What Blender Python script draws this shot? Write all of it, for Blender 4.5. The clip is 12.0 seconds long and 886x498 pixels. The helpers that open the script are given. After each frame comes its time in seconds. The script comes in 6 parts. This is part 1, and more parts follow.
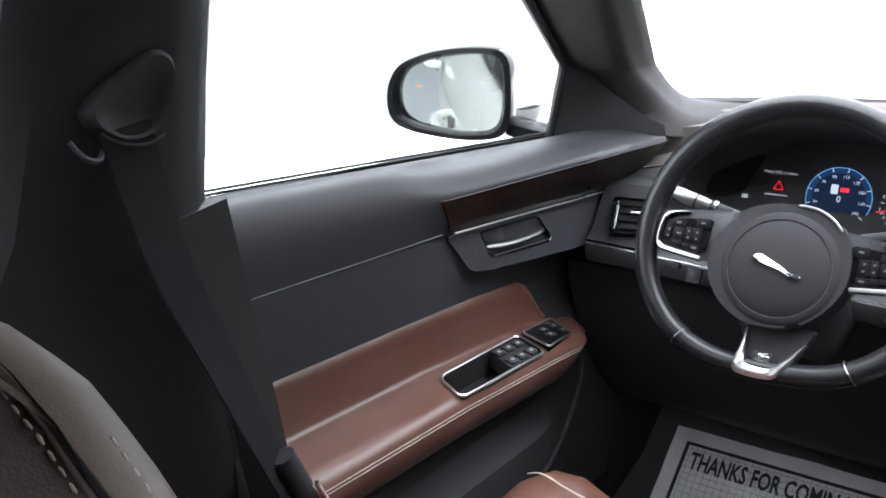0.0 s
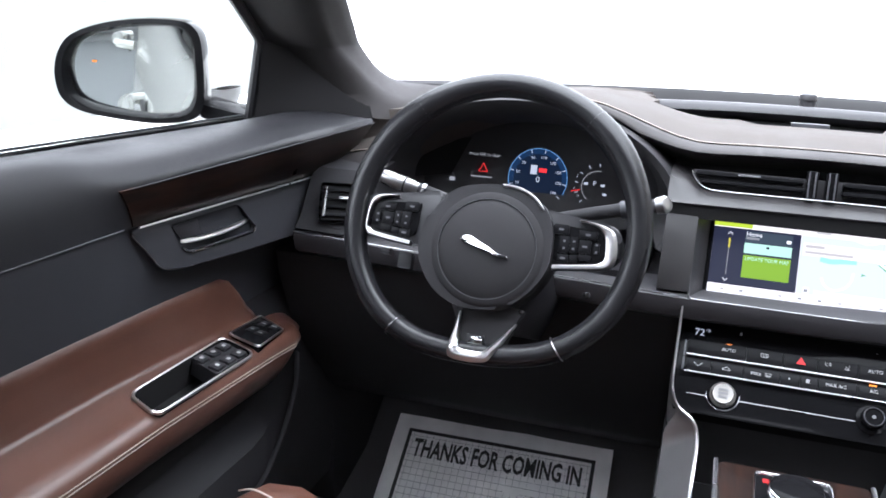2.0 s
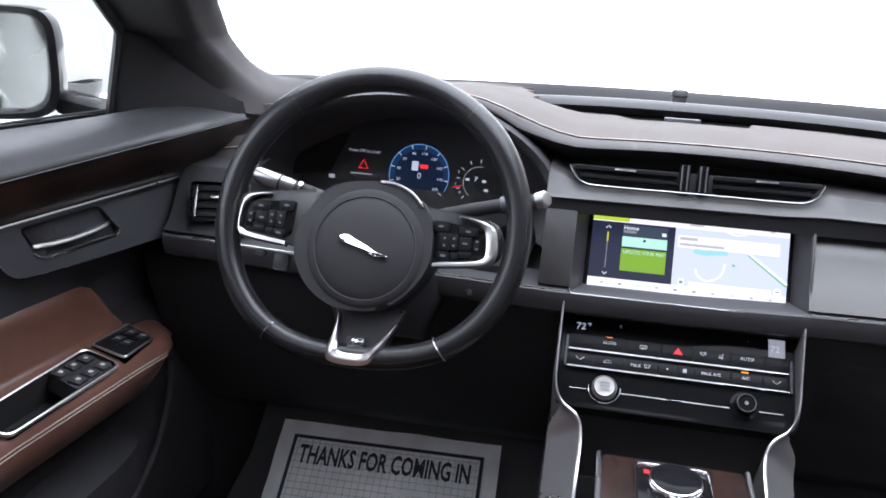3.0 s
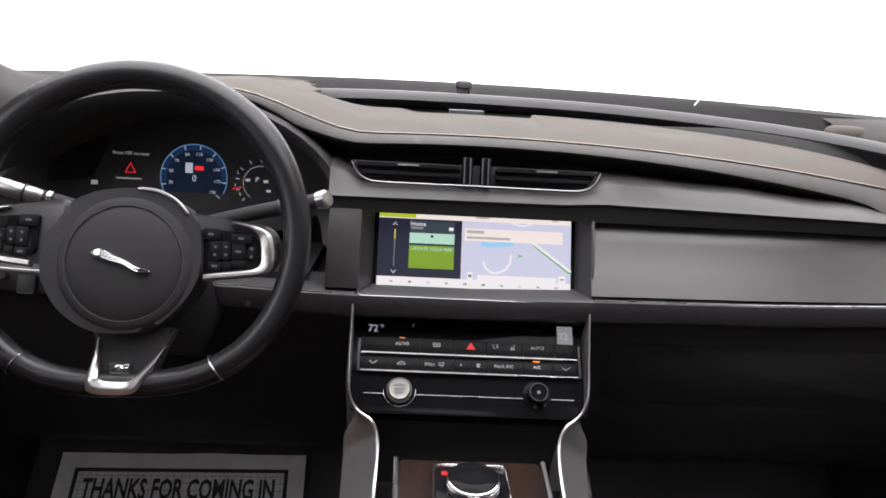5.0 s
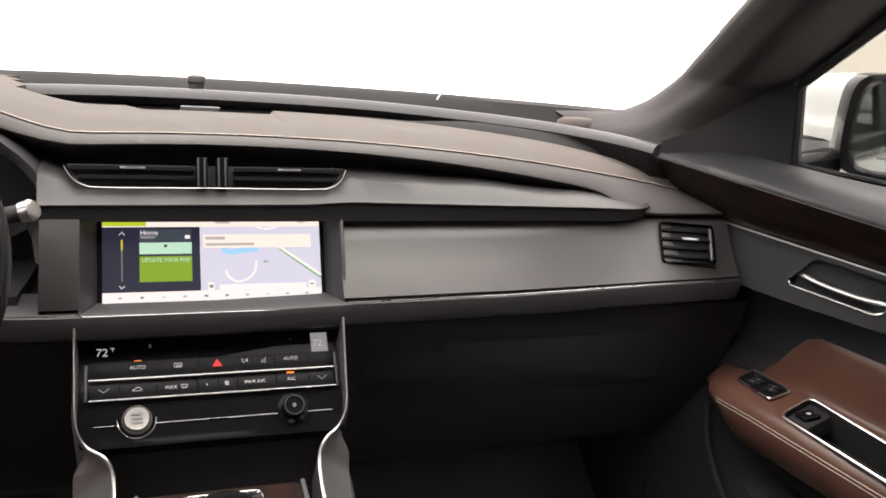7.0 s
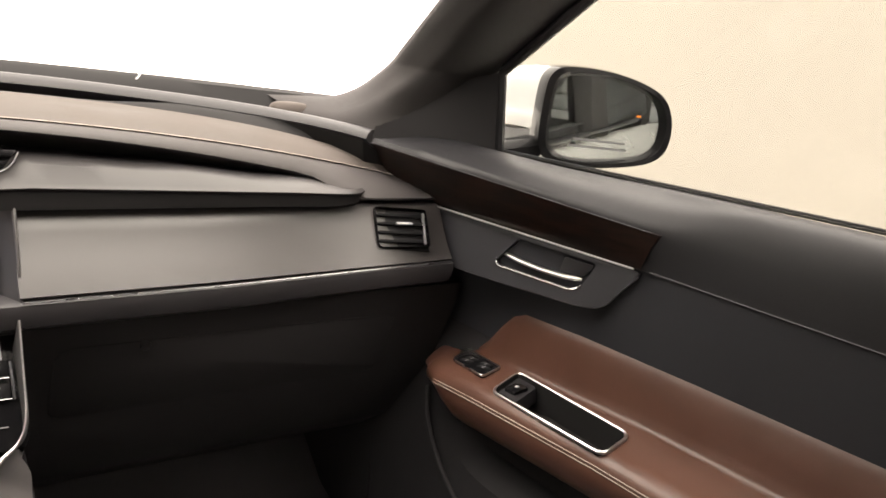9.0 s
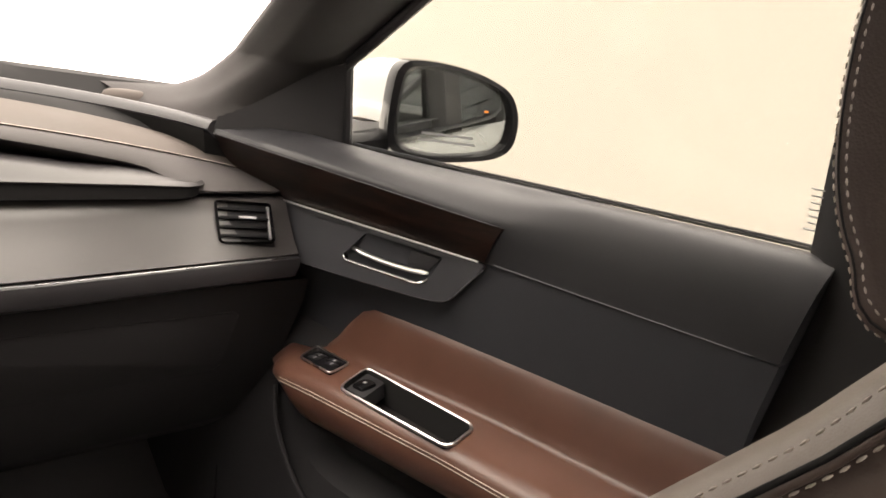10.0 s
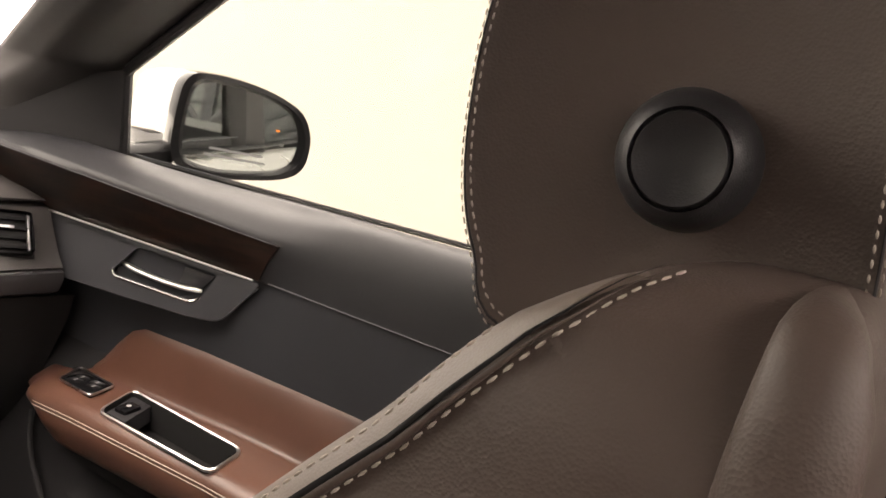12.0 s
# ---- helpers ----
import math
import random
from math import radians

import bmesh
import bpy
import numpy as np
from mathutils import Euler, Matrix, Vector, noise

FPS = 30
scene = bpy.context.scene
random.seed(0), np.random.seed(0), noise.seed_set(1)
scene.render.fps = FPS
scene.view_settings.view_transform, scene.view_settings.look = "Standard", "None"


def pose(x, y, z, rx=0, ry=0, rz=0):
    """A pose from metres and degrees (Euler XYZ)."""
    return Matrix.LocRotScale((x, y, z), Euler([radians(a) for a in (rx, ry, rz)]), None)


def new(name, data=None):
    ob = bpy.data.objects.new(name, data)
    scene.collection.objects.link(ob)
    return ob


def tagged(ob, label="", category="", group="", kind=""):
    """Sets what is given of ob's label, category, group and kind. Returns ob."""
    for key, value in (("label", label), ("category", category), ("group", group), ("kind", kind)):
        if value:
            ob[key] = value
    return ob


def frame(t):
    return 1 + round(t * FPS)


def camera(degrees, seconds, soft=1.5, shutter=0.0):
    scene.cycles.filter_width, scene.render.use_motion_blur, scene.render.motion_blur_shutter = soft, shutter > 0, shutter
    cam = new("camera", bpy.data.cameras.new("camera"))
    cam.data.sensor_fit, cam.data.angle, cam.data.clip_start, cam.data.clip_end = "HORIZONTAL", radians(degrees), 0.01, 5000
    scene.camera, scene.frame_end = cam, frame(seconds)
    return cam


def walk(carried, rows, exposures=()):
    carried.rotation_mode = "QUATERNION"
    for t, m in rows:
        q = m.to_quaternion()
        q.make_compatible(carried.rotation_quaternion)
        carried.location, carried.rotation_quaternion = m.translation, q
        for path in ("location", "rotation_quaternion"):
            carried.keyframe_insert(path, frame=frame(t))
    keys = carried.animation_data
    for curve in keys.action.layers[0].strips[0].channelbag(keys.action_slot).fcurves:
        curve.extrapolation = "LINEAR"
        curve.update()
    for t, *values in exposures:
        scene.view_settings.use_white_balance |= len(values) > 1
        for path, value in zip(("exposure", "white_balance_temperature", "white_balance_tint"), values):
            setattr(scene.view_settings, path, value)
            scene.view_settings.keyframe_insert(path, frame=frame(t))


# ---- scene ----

# ==== camera ====
cam = camera(56.10, 12.0, soft=1.7)
walk(cam, [
    (0, pose(-0.1028, -1.2092, 1.1787, 74.142, 0.330, 37.853)),
    (0.5, pose(-0.1118, -1.1877, 1.1729, 73.723, -0.403, 32.075)),
    (1, pose(-0.1184, -1.1675, 1.1665, 73.801, -1.311, 27.287)),
    (1.5, pose(-0.1222, -1.1463, 1.1598, 73.999, -2.060, 22.775)),
    (2, pose(-0.1223, -1.1306, 1.1547, 73.864, -2.175, 18.890)),
    (2.5, pose(-0.1193, -1.1179, 1.1531, 73.967, -2.418, 15.202)),
    (3, pose(-0.1161, -1.1008, 1.1488, 74.038, -3.047, 11.353)),
    (5, pose(-0.0866, -1.0489, 1.1470, 74.307, -3.271, -1.918)),
    (5.5, pose(-0.0800, -1.0364, 1.1463, 74.320, -3.198, -5.689)),
    (6, pose(-0.0768, -1.0246, 1.1445, 74.594, -3.537, -9.627)),
    (6.5, pose(-0.0715, -1.0117, 1.1414, 74.900, -3.682, -14.046)),
    (7, pose(-0.0642, -1.0024, 1.1381, 75.310, -4.223, -18.718)),
    (9, pose(-0.0241, -0.9849, 1.1211, 76.776, -6.884, -36.827)),
    (9.5, pose(-0.0103, -0.9866, 1.1186, 77.020, -7.421, -41.573)),
    (10, pose(0.0010, -0.9899, 1.1177, 77.804, -8.564, -46.104)),
    (10.5, pose(0.0120, -0.9991, 1.1161, 79.087, -9.441, -50.099)),
    (11, pose(0.0180, -1.0085, 1.1171, 80.334, -10.679, -53.424)),
    (11.5, pose(0.0242, -1.0167, 1.1186, 81.397, -11.684, -55.596)),
    (12, pose(0.0316, -1.0273, 1.1159, 82.074, -12.638, -58.167)),
], exposures=[(0, 1.06, 5800, 14), (3, .66, 5700, 17), (5, .20, 6350, 18), (7, .42, 6850, 18.5), (9, .60, 7450, 18.5), (10.5, .74, 7500, 19.5), (11.5, .66, 7450, 20.5), (12, 1.0, 7700, 21)])

# ==== light: a white photo bay lit evenly from above ====
world = bpy.data.worlds.new("studio_light")
scene.world = world
world.use_nodes = True
bg = world.node_tree.nodes["Background"]
bg.inputs["Strength"].default_value = 5.6
# as under a white dome: brightest overhead, a little dimmer towards the horizon
wt = world.node_tree
way, split, dome_ramp = (wt.nodes.new(k) for k in ("ShaderNodeTexCoord", "ShaderNodeSeparateXYZ", "ShaderNodeMapRange"))
wt.links.new(way.outputs["Generated"], split.inputs["Vector"])
wt.links.new(split.outputs["Z"], dome_ramp.inputs["Value"])
dome_ramp.inputs["To Min"].default_value, dome_ramp.inputs["To Max"].default_value = 0.42, 1.7
white = wt.nodes.new("ShaderNodeMix")
white.data_type, white.blend_type = "RGBA", "MULTIPLY"
white.inputs["Factor"].default_value = 1.0
white.inputs["A"].default_value = (1.0, 0.985, 0.965, 1)
wt.links.new(dome_ramp.outputs["Result"], white.inputs["B"])
wt.links.new(white.outputs["Result"], bg.inputs["Color"])


# ==== materials ====
def material(name, colour, rough=0.5, metal=0.0, grain=600.0, bump=0.0, blotch=6.0, vary=0.12, spec=0.5, coat=0.0, emit=0.0):
    """A Principled surface with two scales of variation: fine grain in the relief, broad blotches in colour and gloss."""
    m = bpy.data.materials.new(name)
    m.use_nodes = True
    nt = m.node_tree
    p = nt.nodes["Principled BSDF"]
    p.inputs["Metallic"].default_value = metal
    p.inputs["Specular IOR Level"].default_value = spec
    p.inputs["Coat Weight"].default_value = coat
    p.inputs["Coat Roughness"].default_value = 0.08
    co = nt.nodes.new("ShaderNodeTexCoord")
    big = nt.nodes.new("ShaderNodeTexNoise")
    big.inputs["Scale"].default_value = blotch
    big.inputs["Detail"].default_value = 5
    nt.links.new(co.outputs["Object"], big.inputs["Vector"])
    ramp = nt.nodes.new("ShaderNodeMapRange")
    ramp.inputs["From Min"].default_value, ramp.inputs["From Max"].default_value = 0.3, 0.7
    ramp.inputs["To Min"].default_value, ramp.inputs["To Max"].default_value = 1 - vary, 1 + vary
    nt.links.new(big.outputs["Fac"], ramp.inputs["Value"])
    tint = nt.nodes.new("ShaderNodeMix")
    tint.data_type, tint.blend_type = "RGBA", "MULTIPLY"
    tint.inputs["Factor"].default_value = 1.0
    tint.inputs["A"].default_value = (*colour, 1)
    nt.links.new(ramp.outputs["Result"], tint.inputs["B"])
    nt.links.new(tint.outputs["Result"], p.inputs["Base Color"])
    rr = nt.nodes.new("ShaderNodeMapRange")
    rr.inputs["From Min"].default_value, rr.inputs["From Max"].default_value = 0.3, 0.7
    rr.inputs["To Min"].default_value, rr.inputs["To Max"].default_value = max(rough * 0.88, 0.02), min(rough * 1.12, 1)
    nt.links.new(big.outputs["Fac"], rr.inputs["Value"])
    nt.links.new(rr.outputs["Result"], p.inputs["Roughness"])
    if bump:
        fine = nt.nodes.new("ShaderNodeTexVoronoi")
        fine.inputs["Scale"].default_value = grain
        nt.links.new(co.outputs["Object"], fine.inputs["Vector"])
        b = nt.nodes.new("ShaderNodeBump")
        b.inputs["Strength"].default_value = bump
        b.inputs["Distance"].default_value = 0.0006
        nt.links.new(fine.outputs["Distance"], b.inputs["Height"])
        nt.links.new(b.outputs["Normal"], p.inputs["Normal"])
    if emit:
        p.inputs["Emission Color"].default_value = (*colour, 1)
        p.inputs["Emission Strength"].default_value = emit
    return m


def wood_material(name, dark, light):
    """Dark figured veneer under clear lacquer."""
    m = material(name, dark, 0.3, spec=0.2, coat=0.08)
    nt = m.node_tree
    p = nt.nodes["Principled BSDF"]
    co = nt.nodes["Texture Coordinate"]
    stretch = nt.nodes.new("ShaderNodeMapping")
    stretch.inputs["Scale"].default_value = (46, 5, 46)
    grainy = nt.nodes.new("ShaderNodeTexNoise")
    grainy.inputs["Scale"].default_value = 2.0
    grainy.inputs["Detail"].default_value = 8
    grainy.inputs["Distortion"].default_value = 0.6
    mix = nt.nodes.new("ShaderNodeMix")
    mix.data_type = "RGBA"
    mix.inputs["A"].default_value, mix.inputs["B"].default_value = (*dark, 1), (*light, 1)
    nt.links.new(co.outputs["Object"], stretch.inputs["Vector"])
    nt.links.new(stretch.outputs["Vector"], grainy.inputs["Vector"])
    streak = nt.nodes.new("ShaderNodeMapRange")
    streak.inputs["From Min"].default_value, streak.inputs["From Max"].default_value = 0.38, 0.66
    nt.links.new(grainy.outputs["Fac"], streak.inputs["Value"])
    nt.links.new(streak.outputs["Result"], mix.inputs["Factor"])
    nt.links.new(mix.outputs["Result"], p.inputs["Base Color"])
    return m


def glass_material(name, gloss):
    """A thin clear pane: mostly see-through, with a little mirror gloss."""
    m = bpy.data.materials.new(name)
    m.use_nodes = True
    nt = m.node_tree
    nt.nodes.remove(nt.nodes["Principled BSDF"])
    clear, shine, mix = (nt.nodes.new(k) for k in ("ShaderNodeBsdfTransparent", "ShaderNodeBsdfGlossy", "ShaderNodeMixShader"))
    clear.inputs["Color"].default_value = (0.80, 0.815, 0.80, 1)
    shine.inputs["Roughness"].default_value = 0.02
    mix.inputs["Fac"].default_value = gloss
    nt.links.new(clear.outputs[0], mix.inputs[1])
    nt.links.new(shine.outputs[0], mix.inputs[2])
    nt.links.new(mix.outputs[0], nt.nodes["Material Output"].inputs["Surface"])
    return m


SOFT_BLACK = material("soft_black_plastic", (0.027, 0.0262, 0.028), 0.5, grain=1400, bump=0.12)
DOOR_BLACK = material("door_black_vinyl", (0.037, 0.0387, 0.0435), 0.7, spec=0.16, grain=1200, bump=0.15)
DOOR_LEATHER = material("door_black_leather", (0.0165, 0.0166, 0.0185), 0.48, spec=0.33, grain=1200, bump=0.2, blotch=12)
HARD_BLACK = material("hard_black_plastic", (0.020, 0.0197, 0.0212), 0.42, spec=0.35, grain=1800, bump=0.1)
GLOSS_BLACK = material("gloss_black", (0.006, 0.006, 0.0065), 0.10, spec=0.06, vary=0.05)
DEEP_BLACK = material("deep_black", (0.025, 0.0243, 0.0255), 0.7, spec=0.2)
DASH_LEATHER = material("espresso_leather", (0.069, 0.0595, 0.0535), 0.72, spec=0.16, grain=1300, bump=0.2, blotch=12)
LIP_LEATHER = material("darker_lip_leather", (0.037, 0.034, 0.0332), 0.62, spec=0.25, grain=1300, bump=0.2, blotch=12)
SATIN = material("satin_charcoal", (0.031, 0.0283, 0.0272), 0.37, spec=0.8, grain=1500, bump=0.06)
BROWN = material("saddle_brown_leather", (0.081, 0.037, 0.0252), 0.34, grain=1300, bump=0.15, blotch=14)
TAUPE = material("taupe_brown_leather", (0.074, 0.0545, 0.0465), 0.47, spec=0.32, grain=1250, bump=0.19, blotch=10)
# the same taupe made paler, for window light on the bolster edge
TAUPE_LIT = material("window_lit_taupe_leather", (0.150, 0.121, 0.102), 0.46, spec=0.3, grain=1500, bump=0.12, blotch=10)
WHEEL_LEATHER = material("black_wheel_leather", (0.011, 0.011, 0.0118), 0.25, spec=0.36, grain=1400, bump=0.15)
GREY_METAL = material("slate_satin_metal", (0.052, 0.053, 0.058), 0.45, metal=0.35)
SHELF_BLACK = material("shelf_black", (0.016, 0.0150, 0.0149), 0.44, spec=0.42, grain=1500, bump=0.08)
BUTTON = material("brushed_button", (0.25, 0.24, 0.225), 0.38, metal=0.7)
BLADE = material("brushed_aluminium", (0.33, 0.326, 0.322), 0.30, metal=0.85, grain=2200, bump=0.05)
SILVER = material("satin_silver", (0.62, 0.61, 0.60), 0.3, metal=1.0)
CHROME = material("chrome", (0.80, 0.80, 0.80), 0.1, metal=1.0, vary=0.03)
DULL_CHROME = material("dull_chrome", (0.42, 0.42, 0.43), 0.28, metal=1.0)
WOOD = wood_material("dark_veneer", (0.008, 0.0056, 0.0048), (0.022, 0.0112, 0.008))
THREAD = material("cream_thread", (0.40, 0.35, 0.30), 0.8)
COWL_BLACK = material("cowl_black", (0.052, 0.0505, 0.052), 0.85, spec=0.2, grain=900, bump=0.3)
FABRIC = material("dark_pillar_fabric", (0.027, 0.0265, 0.027), 0.85, spec=0.12, grain=2500, bump=0.5)
SUEDE = material("charcoal_suede", (0.027, 0.0247, 0.0243), 0.9, grain=1200, bump=0.3, blotch=25, vary=0.25)
WEBBING = material("black_webbing", (0.012, 0.012, 0.013), 0.85, spec=0.1, grain=1500, bump=0.7)
CARPET = material("black_carpet", (0.075, 0.073, 0.075), 0.95, grain=900, bump=1.0)
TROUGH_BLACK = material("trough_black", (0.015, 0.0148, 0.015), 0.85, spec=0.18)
KEY_BLACK = material("key_black", (0.009, 0.009, 0.0098), 0.34, spec=0.06, vary=0.05)
LOWER_BLACK = material("lower_black", (0.022, 0.0215, 0.023), 0.72, spec=0.25, grain=900, bump=0.3)
PAPER = material("paper", (0.78, 0.765, 0.755), 0.8, blotch=20, vary=0.1)
INK = material("black_ink", (0.02, 0.02, 0.022), 0.7)
WHITE_PAINT = material("white_car_paint", (0.27, 0.272, 0.26), 0.25, coat=0.6, vary=0.03)
WALL_WHITE = material("white_bay_wall", (0.215, 0.220, 0.214), 0.9, blotch=0.5, vary=0.04)
WALL_CREAM = material("cream_bay_wall", (0.222, 0.206, 0.180), 0.9, blotch=0.5, vary=0.04)
FLOOR_WHITE = material("white_bay_floor", (0.80, 0.79, 0.76), 0.6, blotch=0.7, vary=0.04)
SHUTTER_GREY = material("grey_shutter", (0.15, 0.155, 0.158), 0.6, blotch=1.5)
FLOOR_GREY = material("grey_sealed_floor", (0.12, 0.125, 0.13), 0.45, blotch=0.8, vary=0.05)
STEEL_DARK = material("dark_steel", (0.05, 0.05, 0.055), 0.6)
MIRROR = material("mirror_silvering", (0.64, 0.665, 0.645), 0.01, metal=1.0, vary=0.0)
GLASS = glass_material("clear_glass", 0.012)
TINTED = glass_material("tinted_glass", 0.34)
TINTED.node_tree.nodes["Transparent BSDF"].inputs["Color"].default_value = (0.42, 0.44, 0.43, 1)
PRINT_WHITE = material("white_print", (0.34, 0.34, 0.34), 0.5, emit=0.15)


def glow(name, colour, power=1.0):
    """A lit patch of a display."""
    m = material(name, (0.010, 0.010, 0.011), 0.3, vary=0.0, spec=0.12, emit=0.86 * power)
    m.node_tree.nodes["Principled BSDF"].inputs["Emission Color"].default_value = (*colour, 1)
    return m


LIT_WHITE = glow("lit_white", (0.86, 0.84, 0.82))
LIT_CREAM = glow("lit_cream", (0.88, 0.80, 0.72))
LIT_NAVY = glow("lit_navy", (0.020, 0.022, 0.040))
LIT_SLATE = glow("lit_slate", (0.045, 0.060, 0.075))
LIT_MINT = glow("lit_mint", (0.45, 0.72, 0.55))
LIT_GREEN = glow("lit_green", (0.20, 0.36, 0.02))
LIT_LIME = glow("lit_lime", (0.42, 0.55, 0.03))
LIT_MAP = glow("lit_map", (0.60, 0.625, 0.74))
LIT_LAKE = glow("lit_lake", (0.32, 0.62, 0.86))
LIT_ROADSIDE = glow("lit_roadside", (0.16, 0.42, 0.18))
LIT_YELLOW = glow("lit_yellow", (0.55, 0.48, 0.04))
LIT_GREY = glow("lit_grey", (0.24, 0.24, 0.24))
LIT_RED = glow("lit_red", (0.80, 0.03, 0.03))
LIT_ORANGE = glow("lit_orange", (1.0, 0.27, 0.03), 1.6)
LIT_BLUE = glow("lit_dial_blue", (0.0045, 0.013, 0.034), 0.6)
LIT_HALO = glow("lit_dial_halo", (0.008, 0.032, 0.085), 0.7)
LIT_FAINT = glow("lit_faint_text", (0.46, 0.43, 0.40))
LIT_DIM = glow("lit_dim_text", (0.12, 0.12, 0.125))
LIT_RING = glow("lit_dial_ring", (0.10, 0.22, 0.40))
LIT_PALE = glow("lit_pale", (0.40, 0.42, 0.46))


# ==== modelling tools ====
def attach(ob, parent):
    """Parent ob, keeping it where it is; a thing's Empty stands at the thing's base."""
    ob.parent = parent
    if parent.type == "EMPTY":
        ob.matrix_parent_inverse = Matrix.Translation(-parent.location)


def finish(name, bm, mat, parent=None, label="", smooth=True, angle=40):
    """Link a bmesh as one mesh object under parent."""
    bmesh.ops.recalc_face_normals(bm, faces=bm.faces)
    me = bpy.data.meshes.new(name)
    bm.to_mesh(me)
    bm.free()
    me.materials.append(mat)
    if smooth:
        me.shade_smooth()
        me.set_sharp_from_angle(angle=radians(angle))
    ob = new(name, me)
    if parent is not None:
        attach(ob, parent)
    if label:
        ob["label"] = label
    return ob


def part(name, bm, mat, parent, label="", smooth=True, angle=40):
    return finish(name, bm, mat, parent, label, smooth, angle)


def thing(name, label, category, at=(0, 0, 0), group="", kind=""):
    """An Empty at the thing's base that parents its parts (which are built in world places)."""
    ob = new(name)
    ob.empty_display_size = 0.05
    ob.location = at
    return tagged(ob, label, category, group, kind)


def spline(points, steps=6, closed=False):
    """A smooth line through the points (Catmull-Rom)."""
    p = [Vector(q) for q in points]
    n = len(p)
    out = []
    for i in range(n if closed else n - 1):
        a, b, c, d = (p[(i + k) % n] if closed else p[min(max(i + k, 0), n - 1)] for k in (-1, 0, 1, 2))
        for j in range(steps):
            t = j / steps
            out.append(0.5 * ((2 * b) + (c - a) * t + (2 * a - 5 * b + 4 * c - d) * t * t + (3 * b - a - 3 * c + d) * t ** 3))
    if not closed:
        out.append(p[-1])
    return out


def ramp(x, *pairs):
    """Piecewise linear function through (x, value) pairs in rising x."""
    if x <= pairs[0][0]:
        return pairs[0][1]
    for (a, va), (b, vb) in zip(pairs, pairs[1:]):
        if x <= b:
            return va + (vb - va) * (x - a) / (b - a)
    return pairs[-1][1]


def ease(x, *pairs):
    """Like ramp, with eased steps."""
    if x <= pairs[0][0]:
        return pairs[0][1]
    for (a, va), (b, vb) in zip(pairs, pairs[1:]):
        if x <= b:
            t = (x - a) / (b - a)
            return va + (vb - va) * t * t * (3 - 2 * t)
    return pairs[-1][1]


def loft(sections, closed=True, caps=True, ring=False):
    """A bmesh skin over sections of equally many points."""
    bm = bmesh.new()
    rows = [[bm.verts.new(Vector(p)) for p in s] for s in sections]
    n = len(rows[0])
    m = len(rows)
    for i in range(m if ring else m - 1):
        a, b = rows[i], rows[(i + 1) % m]
        for j in range(n if closed else n - 1):
            k = (j + 1) % n
            bm.faces.new((a[j], a[k], b[k], b[j]))
    if caps and closed and not ring:
        bm.faces.new(rows[0])
        bm.faces.new(rows[-1])
    return bm


def tube(points, r, seg=8, closed=False, squash=1.0, up=(0, 0, 1)):
    """A round rod along points; r is a number or one per point."""
    p = [Vector(q) for q in points]
    n = len(p)
    rs = r if isinstance(r, (list, tuple)) else [r] * n
    secs = []
    for i in range(n):
        a, b = (p[i - 1], p[(i + 1) % n]) if closed else (p[max(i - 1, 0)], p[min(i + 1, n - 1)])
        d = (b - a).normalized()
        u = d.cross(Vector(up))
        if u.length < 1e-4:
            u = d.cross(Vector((1, 0, 0)))
        u.normalize()
        v = u.cross(d)
        secs.append([p[i] + u * math.cos(2 * math.pi * k / seg) * rs[i] + v * math.sin(2 * math.pi * k / seg) * rs[i] * squash for k in range(seg)])
    return loft(secs, ring=closed)


def plate(outline, depth, m=None, bevel=0.0, segs=2):
    """A flat slab: outline in the local x, y plane, top face at z = 0, depth below; the top edge bevelled."""
    bm = bmesh.new()
    top = [bm.verts.new((x, y, 0)) for x, y in outline]
    low = [bm.verts.new((x, y, -depth)) for x, y in outline]
    f = bm.faces.new(top)
    bm.faces.new(low[::-1])
    n = len(top)
    for i in range(n):
        k = (i + 1) % n
        bm.faces.new((top[i], low[i], low[k], top[k]))
    if bevel:
        bmesh.ops.bevel(bm, geom=list(f.edges), offset=bevel, segments=segs, affect="EDGES", profile=0.5)
    if m is not None:
        bm.transform(m)
    return bm


def rounded(corners, r, steps=4):
    """Round the corners of a polygon."""
    out = []
    n = len(corners)
    for i in range(n):
        a, b, c = (Vector(corners[(i + k) % n]) for k in (-1, 0, 1))
        u, v = (a - b), (c - b)
        q = min(r, u.length * 0.49, v.length * 0.49)
        s, e = b + u.normalized() * q, b + v.normalized() * q
        for j in range(steps + 1):
            t = j / steps
            out.append(tuple((1 - t) ** 2 * s + 2 * t * (1 - t) * b + t * t * e))
    return out


def rect(x0, y0, x1, y1):
    return [(x0, y0), (x1, y0), (x1, y1), (x0, y1)]


def disc(r, n=32, cx=0.0, cy=0.0):
    return [(cx + r * math.cos(2 * math.pi * i / n), cy + r * math.sin(2 * math.pi * i / n)) for i in range(n)]


def box(x0, y0, z0, x1, y1, z1, bevel=0.0, segs=2):
    bm = bmesh.new()
    bmesh.ops.create_cube(bm, size=1)
    bm.transform(Matrix.Translation(((x0 + x1) / 2, (y0 + y1) / 2, (z0 + z1) / 2)) @ Matrix.Diagonal((abs(x1 - x0), abs(y1 - y0), abs(z1 - z0), 1)))
    if bevel:
        bmesh.ops.bevel(bm, geom=list(bm.edges), offset=bevel, segments=segs, affect="EDGES", profile=0.5)
    return bm


